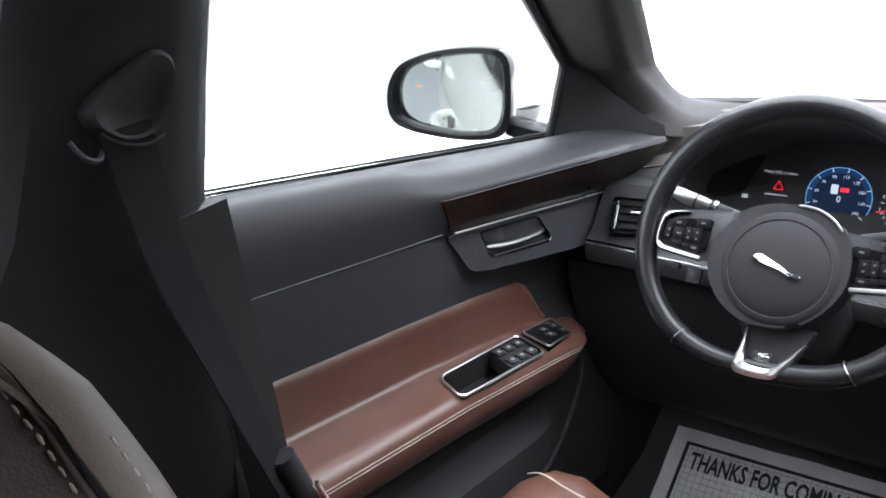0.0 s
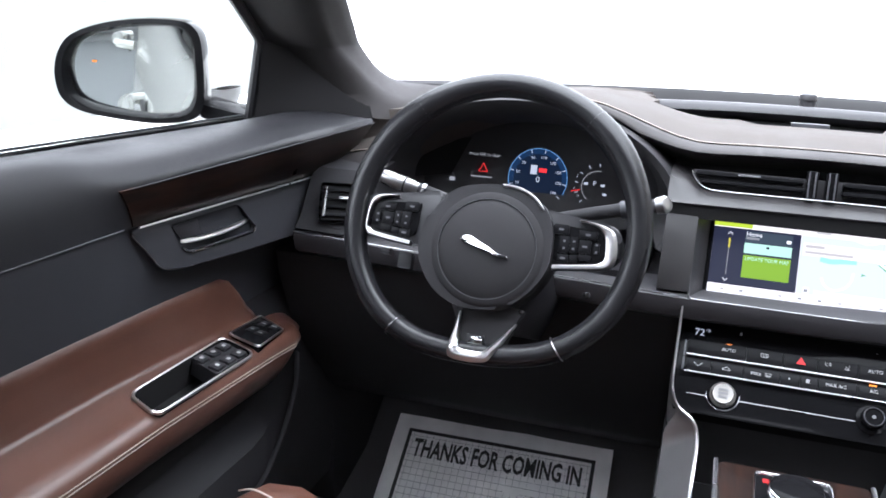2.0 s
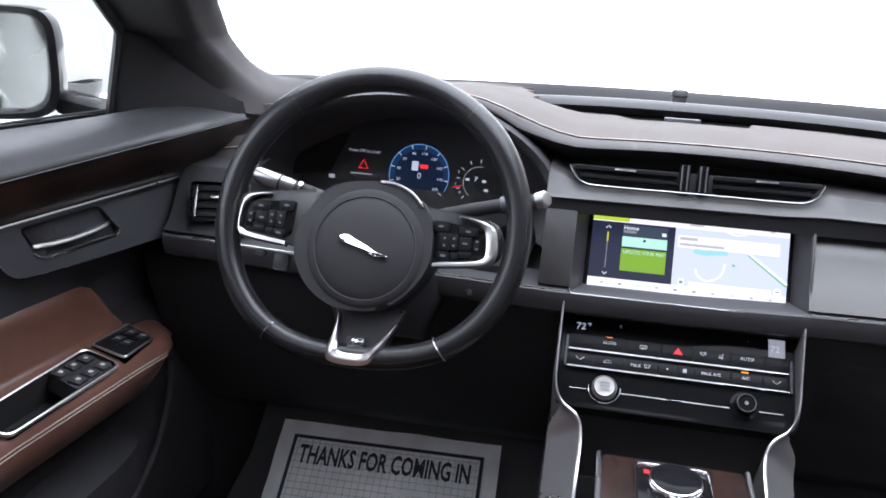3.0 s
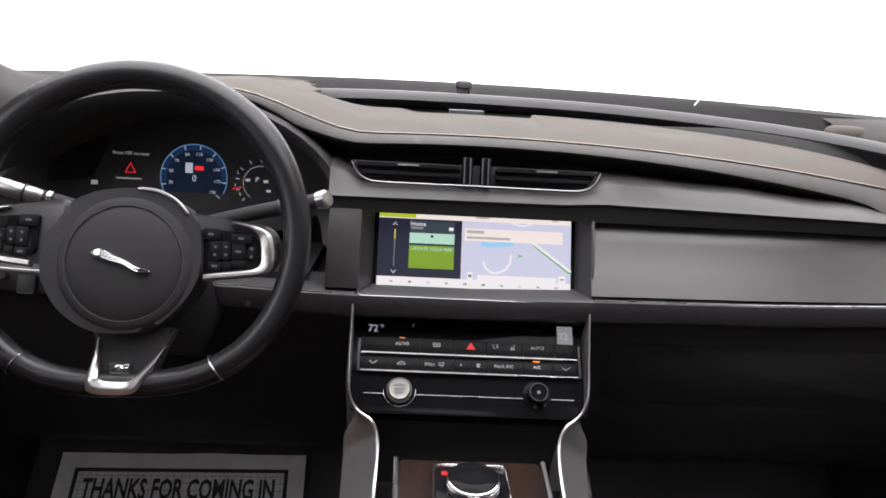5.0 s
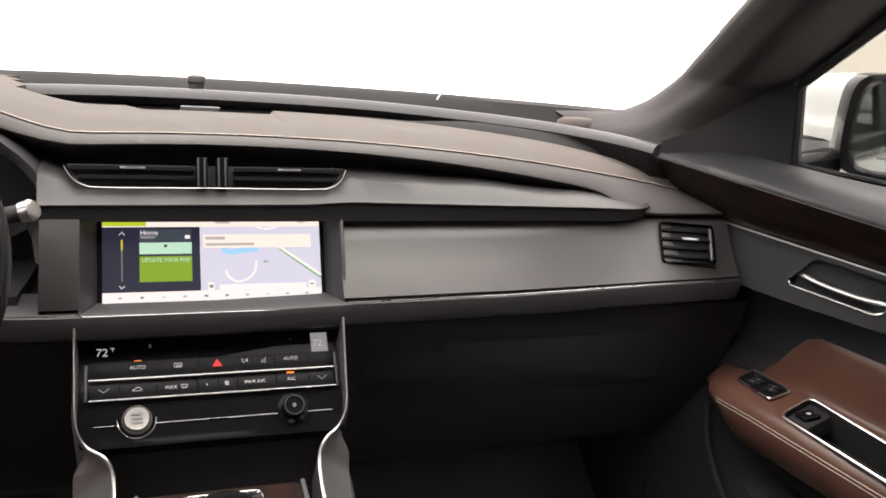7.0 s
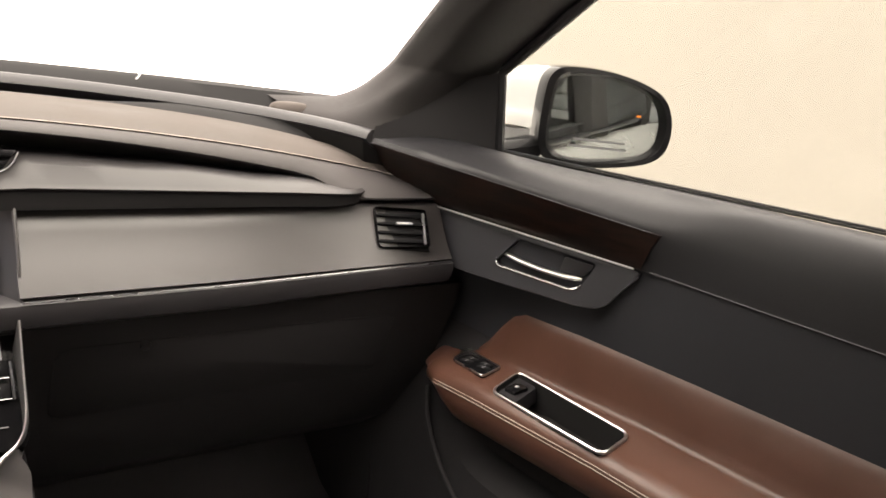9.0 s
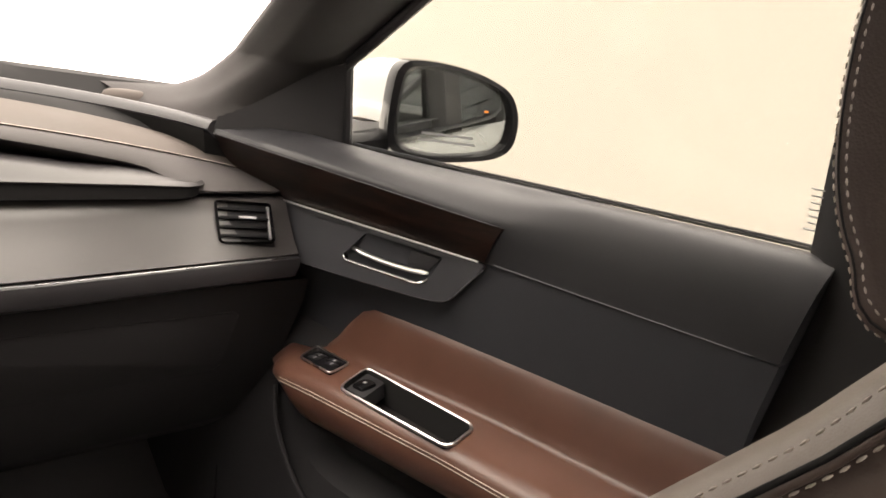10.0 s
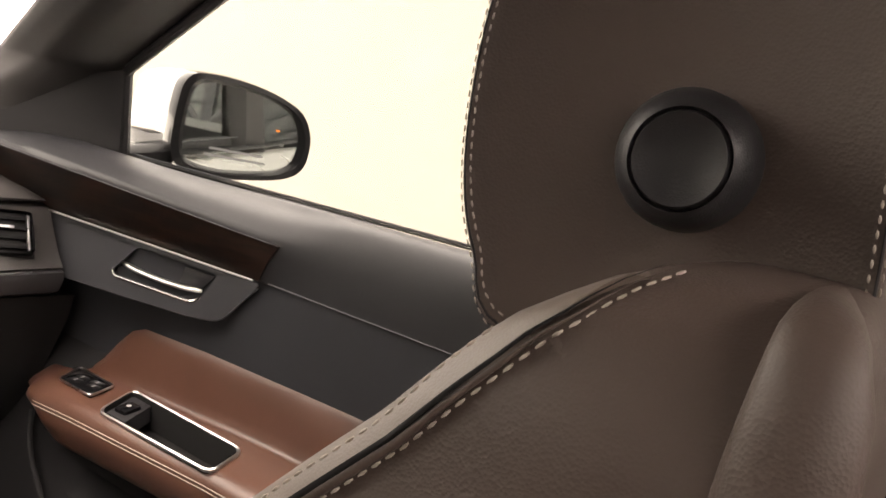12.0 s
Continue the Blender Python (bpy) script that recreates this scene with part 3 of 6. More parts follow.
# sun sensor, its light plate and the corner loudspeakers
part("sensor", loft([[(0.014 * r * math.cos(a), 0.335 + 0.014 * r * math.sin(a), z) for a in [math.pi * k / 8 for k in range(16)]] for r, z in ((1.8, 1.014), (1.35, 1.022), (0.85, 1.026), (0.85, 1.034), (1.0, 1.036), (1.0, 1.041), (0.85, 1.045), (0.4, 1.047))]), SOFT_BLACK, dash, "small domed light sensor")
part("sensor_plate", box(-0.026, 0.236, 0.990, 0.028, 0.250, 1.0085, 0.001), GREY_METAL, dash, "small grey plate in the slot")
for s in (-1, 1):
    bm = loft([[(s * 0.572 + 0.034 * r * math.cos(a), 0.185 + 0.02 * r * math.sin(a), z) for a in [math.pi * k / 10 for k in range(20)]] for r, z in ((1.0, 0.985), (1.0, 1.011), (0.9, 1.0175), (0.7, 1.0205), (0.35, 1.0215))])
    part("speaker", bm, DASH_LEATHER, dash, "round speaker grille in the dash corner")

# recess under the leather lip: near-black sheets stand in for its shade
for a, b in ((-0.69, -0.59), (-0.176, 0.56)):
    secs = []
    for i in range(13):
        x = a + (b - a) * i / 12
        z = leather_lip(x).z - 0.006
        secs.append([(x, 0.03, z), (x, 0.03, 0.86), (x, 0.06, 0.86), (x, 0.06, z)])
    part("recess", loft(secs), TROUGH_BLACK, dash, "black sheet painting the shade of the recess", smooth=False)

# satin shelf below the recess, wrapping round the middle vents
def shelf(x):
    return ramp(x, (-0.2, 0.937), (0.1, 0.939), (0.15, 0.942), (0.54, 0.935), (0.7, 0.93))


secs = []
dark = []
for x in [-0.178 + 0.743 * i / 40 for i in range(41)]:
    z = shelf(x)
    back = ease(x, (-0.178, 0.968), (-0.135, 0.949), (0.125, 0.949), (0.160, 0.964), (0.30, 0.957), (0.45, 0.946), (0.56, 0.936), (0.7, 0.932))
    edge = -0.080 + ramp(x, (0.46, 0.0), (0.525, -0.005), (0.545, 0.002), (0.566, 0.022))
    secs.append([(x, 0.03, back + 0.001), (x, -0.03, back + 0.001), (x, -0.062, back - 0.003), (x, edge + 0.004, z + 0.002), (x, edge - 0.004, z - 0.0015), (x, edge - 0.0025, z - 0.0038), (x, edge + 0.01, z - 0.006), (x, 0.02, z - 0.02)])
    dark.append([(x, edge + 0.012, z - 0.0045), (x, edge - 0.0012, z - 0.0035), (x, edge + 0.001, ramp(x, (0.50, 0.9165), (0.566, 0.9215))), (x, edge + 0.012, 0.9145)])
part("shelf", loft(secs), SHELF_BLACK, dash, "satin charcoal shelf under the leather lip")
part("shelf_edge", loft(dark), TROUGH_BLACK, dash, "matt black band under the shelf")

# passenger panel and the lower roll with its bright line
def face(x):
    """Heights and depths of the dash face: top of the panel, crease, lower edge of the roll."""
    b = ramp(abs(x), (0.0, 0.0), (0.46, 0.0), (0.57, 0.006), (0.70, 0.010))
    return b


secs = []
for x in [0.139 + 0.540 * i / 24 for i in range(25)]:
    b = face(x)
    zc = ramp(x, (0.14, 0.833), (0.35, 0.836), (0.55, 0.842), (0.7, 0.846))
    secs.append([(x, -0.02, 0.920), (x, -0.062 - b, 0.9165), (x, -0.070 - b, 0.9125), (x, -0.081 - b, 0.893), (x, -0.101 - b * 0.7, 0.866), (x, -0.122, zc + 0.004), (x, -0.119, zc + 0.001), (x, -0.02, zc)])
part("passenger_panel", loft(secs), SATIN, dash, "satin charcoal panel before the passenger")
secs = []
for x in [-0.676 + 0.101 * i / 6 for i in range(7)]:
    zc = 0.833 + 0.013 * (-x - 0.165) / 0.5
    secs.append([(x, 0.0, 0.935), (x, -0.060, 0.928), (x, -0.070, 0.917), (x, -0.085, 0.895), (x, -0.103, 0.866), (x, -0.122, zc + 0.004), (x, -0.119, zc + 0.001), (x, 0.0, zc)])
part("driver_panel", loft(secs), LOWER_BLACK, dash, "matt charcoal panel before the driver")
secs = []
for x in [-0.676 + 1.355 * i / 50 for i in range(51)]:
    zc = ramp(x, (-0.7, 0.846), (-0.17, 0.828), (0.0, 0.828), (0.14, 0.832), (0.35, 0.835), (0.55, 0.842), (0.7, 0.846))
    zl = zc - 0.027
    secs.append([(x, -0.05, zc + 0.001), (x, -0.121, zc + 0.001), (x, -0.1255, zc - 0.002), (x, -0.127, zc - 0.010), (x, -0.121, zl), (x, -0.105, zl - 0.008), (x, -0.05, zl - 0.012)])
part("lower_roll", loft(secs), SOFT_BLACK, dash, "soft black roll along the dash edge")
for a, b in ((-0.676, -0.142), (0.142, 0.679)):
    line = []
    for i in range(15):
        x = a + (b - a) * i / 14
        line.append((x, -0.1262, ramp(x, (-0.7, 0.846), (-0.17, 0.828), (0.0, 0.828), (0.14, 0.832), (0.35, 0.835), (0.55, 0.842), (0.7, 0.846)) + 0.0012))
    part("trim_line", tube(line, 0.0009, 6), DULL_CHROME, dash, "thin bright trim line")

# lower dash and glovebox
secs = []
for x in [-0.72 + 1.44 * i / 12 for i in range(13)]:
    secs.append([(x, -0.06, 0.81), (x, -0.098, 0.805), (x, -0.092, 0.77), (x, -0.045, 0.66), (x, 0.03, 0.55), (x, 0.10, 0.50), (x, 0.45, 0.52), (x, 0.45, 0.81)])
part("lower_dash", loft(secs), DEEP_BLACK, dash, "hard black lower dash")
gb = panel_frame((0.40, -0.070, 0.715), -23)
part("glovebox_lid", plate(rounded(rect(-0.22, -0.055, 0.22, 0.055), 0.015), 0.012, gb, 0.004), DEEP_BLACK, dash, "black glovebox lid")
gm = gb @ Matrix.Translation((-0.125, 0.0485, 0.004))
part("glovebox_latch", plate(disc(0.0065, 20), 0.006, gm, 0.0015), LOWER_BLACK, dash, "round glovebox latch")


def outer_vent(s):
    """Upright vent at the outer end of the dash."""
    m = frame3((s * 0.607, -0.0985, 0.8885), (1, -s * 0.186, -s * 0.03), (0, 0.027, 0.045))
    v = part("outer_vent", frame_ring(rounded([(-0.036, -0.026), (0.036, -0.024), (0.034, 0.026), (-0.038, 0.027)], 0.004), 0.0025, 0.012, m), GLOSS_BLACK, dash, "black air vent with slats and a chrome tab")
    part("cavity", plate(rect(-0.039, -0.029, 0.039, 0.029), 0.002, m @ Matrix.Translation((0, 0, -0.004))), DEEP_BLACK, v, smooth=False)
    for k in range(4):
        y = -0.018 + 0.012 * k
        part("slat", plate(rounded(rect(-0.036, y - 0.0016, 0.036, y + 0.0016), 0.001), 0.006, m @ Matrix.Translation((0, 0, 0.002)), 0.0005), KEY_BLACK, v)
    part("tab", plate(rounded(rect(-0.011, 0.0045, 0.013, 0.0072), 0.0012), 0.004, m @ Matrix.Translation((0, 0, 0.006)), 0.0008), DULL_CHROME, v, "small chrome tab")
    part("edge_bar", plate(rounded(rect(s * 0.030 - 0.0015, -0.022, s * 0.030 + 0.0015, 0.022), 0.001), 0.004, m @ Matrix.Translation((0, 0, 0.005)), 0.0008), DULL_CHROME, v, "bright upright bar")


outer_vent(1)
outer_vent(-1)

# middle vents
vm = panel_frame((0, -0.056, 0.962), 18)
mv = part("middle_vent", plate([(-0.152, 0.014), (-0.14, -0.006), (-0.125, -0.011), (0.122, -0.011), (0.136, -0.006), (0.15, 0.014)], 0.002, vm @ Matrix.Translation((0, 0, -0.012))), DEEP_BLACK, dash, "pair of wide black air vents", smooth=False)
rim = spline([(-0.153, 0.010, 0.004), (-0.146, -0.002, 0.004), (-0.134, -0.0105, 0.004), (-0.11, -0.013, 0.004), (0.0, -0.0128, 0.004), (0.107, -0.013, 0.004), (0.131, -0.0105, 0.004), (0.143, -0.002, 0.004), (0.149, 0.010, 0.004)], 4)
part("rim", tube([vm @ p for p in rim], 0.0008, 6), DULL_CHROME, mv, "thin bright rim")
for a, b in ((-0.148, -0.022), (0.022, 0.145)):
    for y, o in ((0.009, 0.0), (-0.001, 0.008)):
        part("slat", plate(rounded(rect(a + o * (a < 0), y - 0.0022, b - o * (a > 0), y + 0.0022), 0.001), 0.012, vm, 0.0012), KEY_BLACK, mv)
    c = (a + b) / 2
    part("tab", plate(rounded(rect(c - 0.013, 0.0080, c + 0.013, 0.0100), 0.0008), 0.003, vm @ Matrix.Translation((0, 0, 0.003)), 0.0006), DULL_CHROME, mv, "small chrome tab")
for c in (-0.0135, 0.0085):
    part("divider", plate(rounded(rect(c - 0.0065, -0.0125, c + 0.0065, 0.022), 0.002), 0.014, vm @ Matrix.Translation((0, 0, 0.004)), 0.002), GLOSS_BLACK, mv)
    for o in (-0.0035, 0.0035):
        part("rib", plate(rounded(rect(c + o - 0.0010, -0.011, c + o + 0.0007, 0.021), 0.001), 0.003, vm @ Matrix.Translation((0, 0, 0.0065)), 0.0008), GREY_METAL, mv)


# ==== centre screen ====
screen = thing("centre_display", "wide lit navigation display in a black bezel", "display", (0, -0.10, 0.82))
SF = panel_frame((0.0012, -0.0702, 0.8682), 24.9)
SW, SH = 0.2375, 0.0995
for sgn in (-1, 1):
    x0, x1 = (-0.178, -0.1385) if sgn < 0 else (0.1385, 0.142)
    # like cheeks; the left one's shade is put into a darker material
    part("cheek", plate(rect(x0, -0.053, x1, 0.062), 0.03, SF @ Matrix.Translation((0, 0, 0.030)), 0.002), SHELF_BLACK if sgn < 0 else SATIN, screen, "satin side cheek")
part("back_panel", plate(rounded(rect(-0.1385, -0.062, 0.1385, 0.062), 0.004), 0.004, SF @ Matrix.Translation((0, 0, -0.002))), GLOSS_BLACK, screen, "gloss black bezel", smooth=False)
# sloped inner walls of the bezel
inner = rounded(rect(-0.124, -0.0535, 0.124, 0.0545), 0.003)
outer = rounded(rect(-0.1385, -0.060, 0.1385, 0.062), 0.006)
secs = []
for i in range(len(inner)):
    a, b = inner[i], outer[i]
    lift = 0.026 + (0.006 if b[1] < 0 else -0.004)
    secs.append([SF @ Vector((a[0], a[1], -0.002)), SF @ Vector((a[0], a[1], 0.001)), SF @ Vector((b[0], b[1], lift)), SF @ Vector((b[0] * 1.012, b[1] * 1.02, lift)), SF @ Vector((b[0] * 1.012, b[1] * 1.02, -0.002))])
part("bezel", loft(secs, ring=True), HARD_BLACK, screen, "sloped black bezel")
rim = [SF @ Vector((x * 1.004, y * 1.008, 0.0325 if y < 0 else 0.0225)) for x, y in outer]
part("bezel_line", tube([p for p, q in zip(rim, outer) if q[1] < 0.03], 0.0006, 6, up=(0, 1, 0)), DULL_CHROME, screen, "thin bright line round the bezel")


def on_screen(name, u0, v0, u1, v1, mat, level, label="", r=0.0):
    """A lit patch: u, v run from the display's top left corner."""
    c = rect((u0 - 0.5) * SW, (0.5 - v1) * SH, (u1 - 0.5) * SW, (0.5 - v0) * SH)
    return part(name, plate(rounded(c, r) if r else c, 0.0002, SF @ Matrix.Translation((0, 0, 0.0006 + 0.0003 * level))), mat, lcd, label, smooth=False)


def uv(u, v, level=4):
    return SF @ Vector(((u - 0.5) * SW, (0.5 - v) * SH, 0.0006 + 0.0003 * level))


lcd = part("lit_panel", plate(rect(-SW / 2, -SH / 2, SW / 2, SH / 2), 0.001, SF @ Matrix.Translation((0, 0, 0.0004))), LIT_CREAM, screen, "lit display panel", smooth=False)
on_screen("tab", 0, 0, 0.19, 0.088, LIT_LIME, 1, "lime green tab")
on_screen("side_panel", 0, 0.10, 0.43, 0.825, LIT_NAVY, 1, "dark side panel")
on_screen("tile", 0.16, 0.125, 0.392, 0.27, LIT_SLATE, 2, "slate tile")
on_screen("tile", 0.16, 0.275, 0.392, 0.405, LIT_MINT, 2, "pale mint tile")
on_screen("tile", 0.16, 0.43, 0.392, 0.715, LIT_GREEN, 2, "green tile")
on_screen("map", 0.432, 0.10, 1.0, 0.825, LIT_MAP, 1, "pale grey map")
on_screen("toolbar", 0, 0.832, 1.0, 1.0, LIT_WHITE, 1, "white tool bar")
on_screen("note", 0.445, 0.19, 0.955, 0.345, LIT_CREAM, 4, "cream message box")
on_screen("note", 0.515, 0.765, 0.925, 0.828, LIT_WHITE, 4, "white message box")
on_screen("text_bar", 0.455, 0.215, 0.545, 0.25, LIT_FAINT, 5)
on_screen("text_bar", 0.455, 0.29, 0.68, 0.32, LIT_FAINT, 5)
on_screen("text_bar", 0.50, 0.035, 0.57, 0.065, LIT_FAINT, 5)
on_screen("text_bar", 0.90, 0.035, 0.925, 0.06, LIT_FAINT, 5)
on_screen("text_bar", 0.165, 0.20, 0.23, 0.23, LIT_GREY, 5)
on_screen("marker", 0.362, 0.195, 0.385, 0.235, LIT_WHITE, 5, r=0.001)
on_screen("marker", 0.268, 0.30, 0.282, 0.33, LIT_NAVY, 5, r=0.001)
for k in range(10):
    u = 0.075 + 0.0945 * k
    on_screen("icon", u - 0.009, 0.876, u + 0.009, 0.900, (LIT_FAINT, LIT_GREY, LIT_MAP)[(0, 1, 2, 0, 1, 1, 0, 2, 0, 0)[k]], 5, r=0.001)
on_screen("button", 0.462, 0.735, 0.492, 0.83, LIT_WHITE, 5, r=0.0015)
on_screen("button", 0.935, 0.735, 0.973, 0.835, LIT_WHITE, 5, r=0.004)
on_screen("icon", 0.468, 0.765, 0.486, 0.80, LIT_GREY, 6)
on_screen("icon", 0.944, 0.775, 0.964, 0.79, LIT_GREY, 6)
on_screen("scroll_line", 0.082, 0.24, 0.086, 0.70, LIT_GREY, 2)
on_screen("scroll_line", 0.080, 0.24, 0.088, 0.36, LIT_YELLOW, 3)
for v, d in ((0.17, 1), (0.77, -1)):
    part("arrow", tube([uv(0.072, v + 0.02 * d), uv(0.084, v - 0.015 * d), uv(0.096, v + 0.02 * d)], 0.0005, 4), LIT_WHITE, lcd)
lettering("caption", "Home", 0.0075, Matrix.Translation(uv(0.203, 0.165, 5) - uv(0.5, 0.5, 0)) @ SF, LIT_WHITE, lcd)
lettering("caption", "UPDATE YOUR MAP", 0.0066, Matrix.Translation(uv(0.277, 0.475, 5) - uv(0.5, 0.5, 0)) @ SF, LIT_MINT, lcd, stretch=0.86)


def ribbon(name, pts, w, mat, level):
    """A flat line of the map."""
    p = [Vector(((u - 0.5) * SW, (0.5 - v) * SH)) for u, v in pts]
    bm = bmesh.new()
    prev = None
    for i, q in enumerate(p):
        d = (p[min(i + 1, len(p) - 1)] - p[max(i - 1, 0)]).normalized()
        o = Vector((-d.y, d.x)) * w / 2
        pair = [bm.verts.new(SF @ Vector((*(q + o * s), 0.0006 + 0.0003 * level))) for s in (-1, 1)]
        if prev:
            bm.faces.new((prev[0], prev[1], pair[1], pair[0]))
        prev = pair
    return part(name, bm, mat, lcd, smooth=False)


def flat_curve(pts, n=5):
    return [(q.x, q.y) for q in spline([(*p, 0) for p in pts], n)]


ribbon("road", [(0.805, 0.35), (1.0, 0.695)], 0.0050, LIT_ROADSIDE, 2)
ribbon("road", [(0.80, 0.335), (0.999, 0.68)], 0.0032, LIT_WHITE, 3)
ribbon("road", flat_curve([(0.545, 0.60), (0.56, 0.68), (0.60, 0.735), (0.65, 0.70), (0.68, 0.62), (0.69, 0.50)]), 0.0026, LIT_WHITE, 2)
ribbon("road", flat_curve([(0.69, 0.10), (0.74, 0.13), (0.79, 0.105)]), 0.002, LIT_WHITE, 2)
ribbon("lake", flat_curve([(0.53, 0.37), (0.58, 0.39), (0.63, 0.375), (0.70, 0.36)]), 0.0062, LIT_LAKE, 2)
bm = plate([(-0.003, -0.002), (0.0035, 0.0), (-0.003, 0.002), (-0.0015, 0)], 0.0002, Matrix.Translation(uv(0.735, 0.51, 4) - uv(0.5, 0.5, 0)) @ SF)
part("position_arrow", bm, LIT_ROADSIDE, lcd, smooth=False)


# ==== climate panel ====
climate = thing("climate_panel", "gloss black climate panel with two rows of keys", "control panel", (0, -0.16, 0.70))
CF = panel_frame((0, -0.159, 0.725), 41.8)
part("face", plate(rounded([(-0.140, -0.028), (0.138, -0.028), (0.143, 0.02), (0.143, 0.10), (-0.145, 0.10), (-0.145, 0.02)], 0.01), 0.03, CF @ Matrix.Translation((0, 0, -0.004)), 0.002), GLOSS_BLACK, climate, "gloss black fascia")
rows = ((0.0455, 0.0625), (0.0235, 0.0375))
for r, (y0, y1) in enumerate(rows):
    xs0 = (-0.131, -0.062, -0.020, 0.018, 0.062, 0.100, 0.128) if r == 0 else (-0.130, -0.101, -0.064, -0.022, 0.0, 0.02, 0.062, 0.098, 0.127)
    for a, b in zip(xs0, xs0[1:]):
        part("key", plate(rounded(rect(a + 0.0004, y0, b - 0.0004, y1), 0.0015), 0.006, CF @ Matrix.Translation((0, 0, 0.002)), 0.0012), KEY_BLACK, climate, "flat black key")
    part("trim_line", plate(rect(-0.131, y0 - 0.0024, 0.128, y0 - 0.0014), 0.003, CF @ Matrix.Translation((0, 0, 0.0025))), DULL_CHROME, climate, "thin bright line", smooth=False)


def on_climate(x, y, z=0.0023):
    return CF @ Matrix.Translation((x, y, z))


for words, x, y, size in (("AUTO", -0.0825, 0.0552, 0.0058), ("AUTO", 0.080, 0.0560, 0.0058), ("MAX", -0.049, 0.0308, 0.0056), ("MAX A/C", 0.039, 0.0315, 0.0056), ("A/C", 0.079, 0.032, 0.0056)):
    lettering("caption", words, size, on_climate(x, y), PRINT_WHITE, climate)
lettering("readout", "72", 0.0125, on_climate(-0.1185, 0.0755, -0.0037), LIT_PALE, climate, "lit white temperature digits")
lettering("readout", "°F", 0.0060, on_climate(-0.1085, 0.0785, -0.0037), LIT_PALE, climate)
part("window", plate(rect(0.1055, 0.064, 0.1245, 0.0875), 0.001, on_climate(0, 0, -0.0036)), LIT_GREY, climate, "pale lit readout window", smooth=False)
lettering("readout", "72", 0.0115, on_climate(0.113, 0.0745, -0.0032), LIT_PALE, climate)
part("led", plate(rect(-0.086, 0.0635, -0.079, 0.0652), 0.001, on_climate(0, 0, -0.0035)), LIT_ORANGE, climate, "lit orange telltale", smooth=False)
part("led", plate(rect(0.075, 0.0405, 0.083, 0.0420), 0.001, on_climate(0, 0, -0.0032)), LIT_ORANGE, climate, "lit orange telltale", smooth=False)
part("hazard_mark", plate([(-0.006, 0.0515), (0.005, 0.0515), (-0.0005, 0.060)], 0.0004, on_climate(0, 0, 0.0026)), LIT_RED, climate, "red triangle", smooth=False)


def glyph(x, y, strokes, z=0.0025):
    """A small printed sign built of thin strokes, each a line of points in millimetres round its middle."""
    bm = bmesh.new()
    for line in strokes:
        for (ax, ay), (bx, by) in zip(line, line[1:]):
            p, q = Vector((ax, ay)) * 0.001, Vector((bx, by)) * 0.001
            d = (q - p).normalized() * 0.00028
            o = Vector((-d.y, d.x))
            corners = [p - d + o, p - d - o, q + d - o, q + d + o]
            bm.faces.new([bm.verts.new(on_climate(x, y, z) @ Vector((c.x, c.y, 0))) for c in corners])
    part("icon", bm, PRINT_WHITE, climate, smooth=False)


screen_sign = [[(-4, -2), (-4, 2), (4, 2), (4, -2), (-4, -2)], [(-2, -3), (-1.4, -0.5), (-2, 1)], [(0, -3), (0.6, -0.5), (0, 1)], [(2, -3), (2.6, -0.5), (2, 1)]]
glyph(-0.0415, 0.0555, screen_sign)
glyph(0.029, 0.056, [[(-3, 2.4), (-3, 0), (0, -2.4)], [(-1, 2), (-1, 1.4)], [(1, 1.6), (3, 2.4)], [(1, 0), (3.4, 0)], [(3.4, 0), (2.4, 0.8)], [(3.4, 0), (2.4, -0.8)]])
glyph(0.050, 0.056, [[(2, 2.6), (1.2, -1.6), (-2.8, -1.6)], [(-2.8, -2.8), (2.2, -2.8)], [(-2, 0.4), (-0.4, 0.4)]])
glyph(-0.083, 0.0312, [[(-4.4, -1.6), (-4.2, 0), (-2.2, 0.4), (-0.8, 1.8), (1.8, 1.8), (3, 0.4), (4.4, 0), (4.4, -1.6), (-4.4, -1.6)]])
glyph(-0.0355, 0.0312, [[(-3.4, 2), (3.4, 2), (2.4, -1.2), (-2.4, -1.2), (-3.4, 2)], [(-1.4, -2.6), (-1, -0.4)], [(1.4, -2.6), (1, -0.4)]])
glyph(-0.012, 0.0315, [[(-0.6, -0.6), (0.6, -0.6), (0.6, 0.6), (-0.6, 0.6), (-0.6, -0.6)], [(-0.5, 0), (0.5, 0)]])
glyph(0.0085, 0.0318, [[(-2, 1.8), (2, 1.8)], [(-2, 0.6), (2, 0.6)], [(-2, -0.6), (2, -0.6)], [(-2, -1.8), (2, -1.8)], [(-0.8, -2), (-0.8, 2)], [(0.8, -2), (0.8, 2)]])
glyph(-0.070, 0.081, [[(-0.8, -1.6), (0.8, -1.6), (0.8, 1.6), (-0.8, 1.6), (-0.8, -1.6)], [(0, -1.4), (0, 1.4)]], -0.0034)
glyph(0.082, 0.081, [[(-0.6, 0), (0.6, 0)]], -0.0034)
for x, y0, y1 in ((-0.1335, 0.0215, 0.0610), (0.1305, 0.0215, 0.0610)):
    part("side_strip", plate(rounded(rect(x - 0.0012, y0, x + 0.0012, y1), 0.0008), 0.004, CF @ Matrix.Translation((0, 0, 0.0015)), 0.0005), GREY_METAL, climate, "grey end strip")
for x in (-0.116, 0.1135):
    part("chevron", tube([on_climate(0, 0) @ Vector(q) for q in ((x - 0.005, 0.0335, 0.0002), (x, 0.0295, 0.0002), (x + 0.005, 0.0335, 0.0002))], 0.0004, 4), PRINT_WHITE, climate)
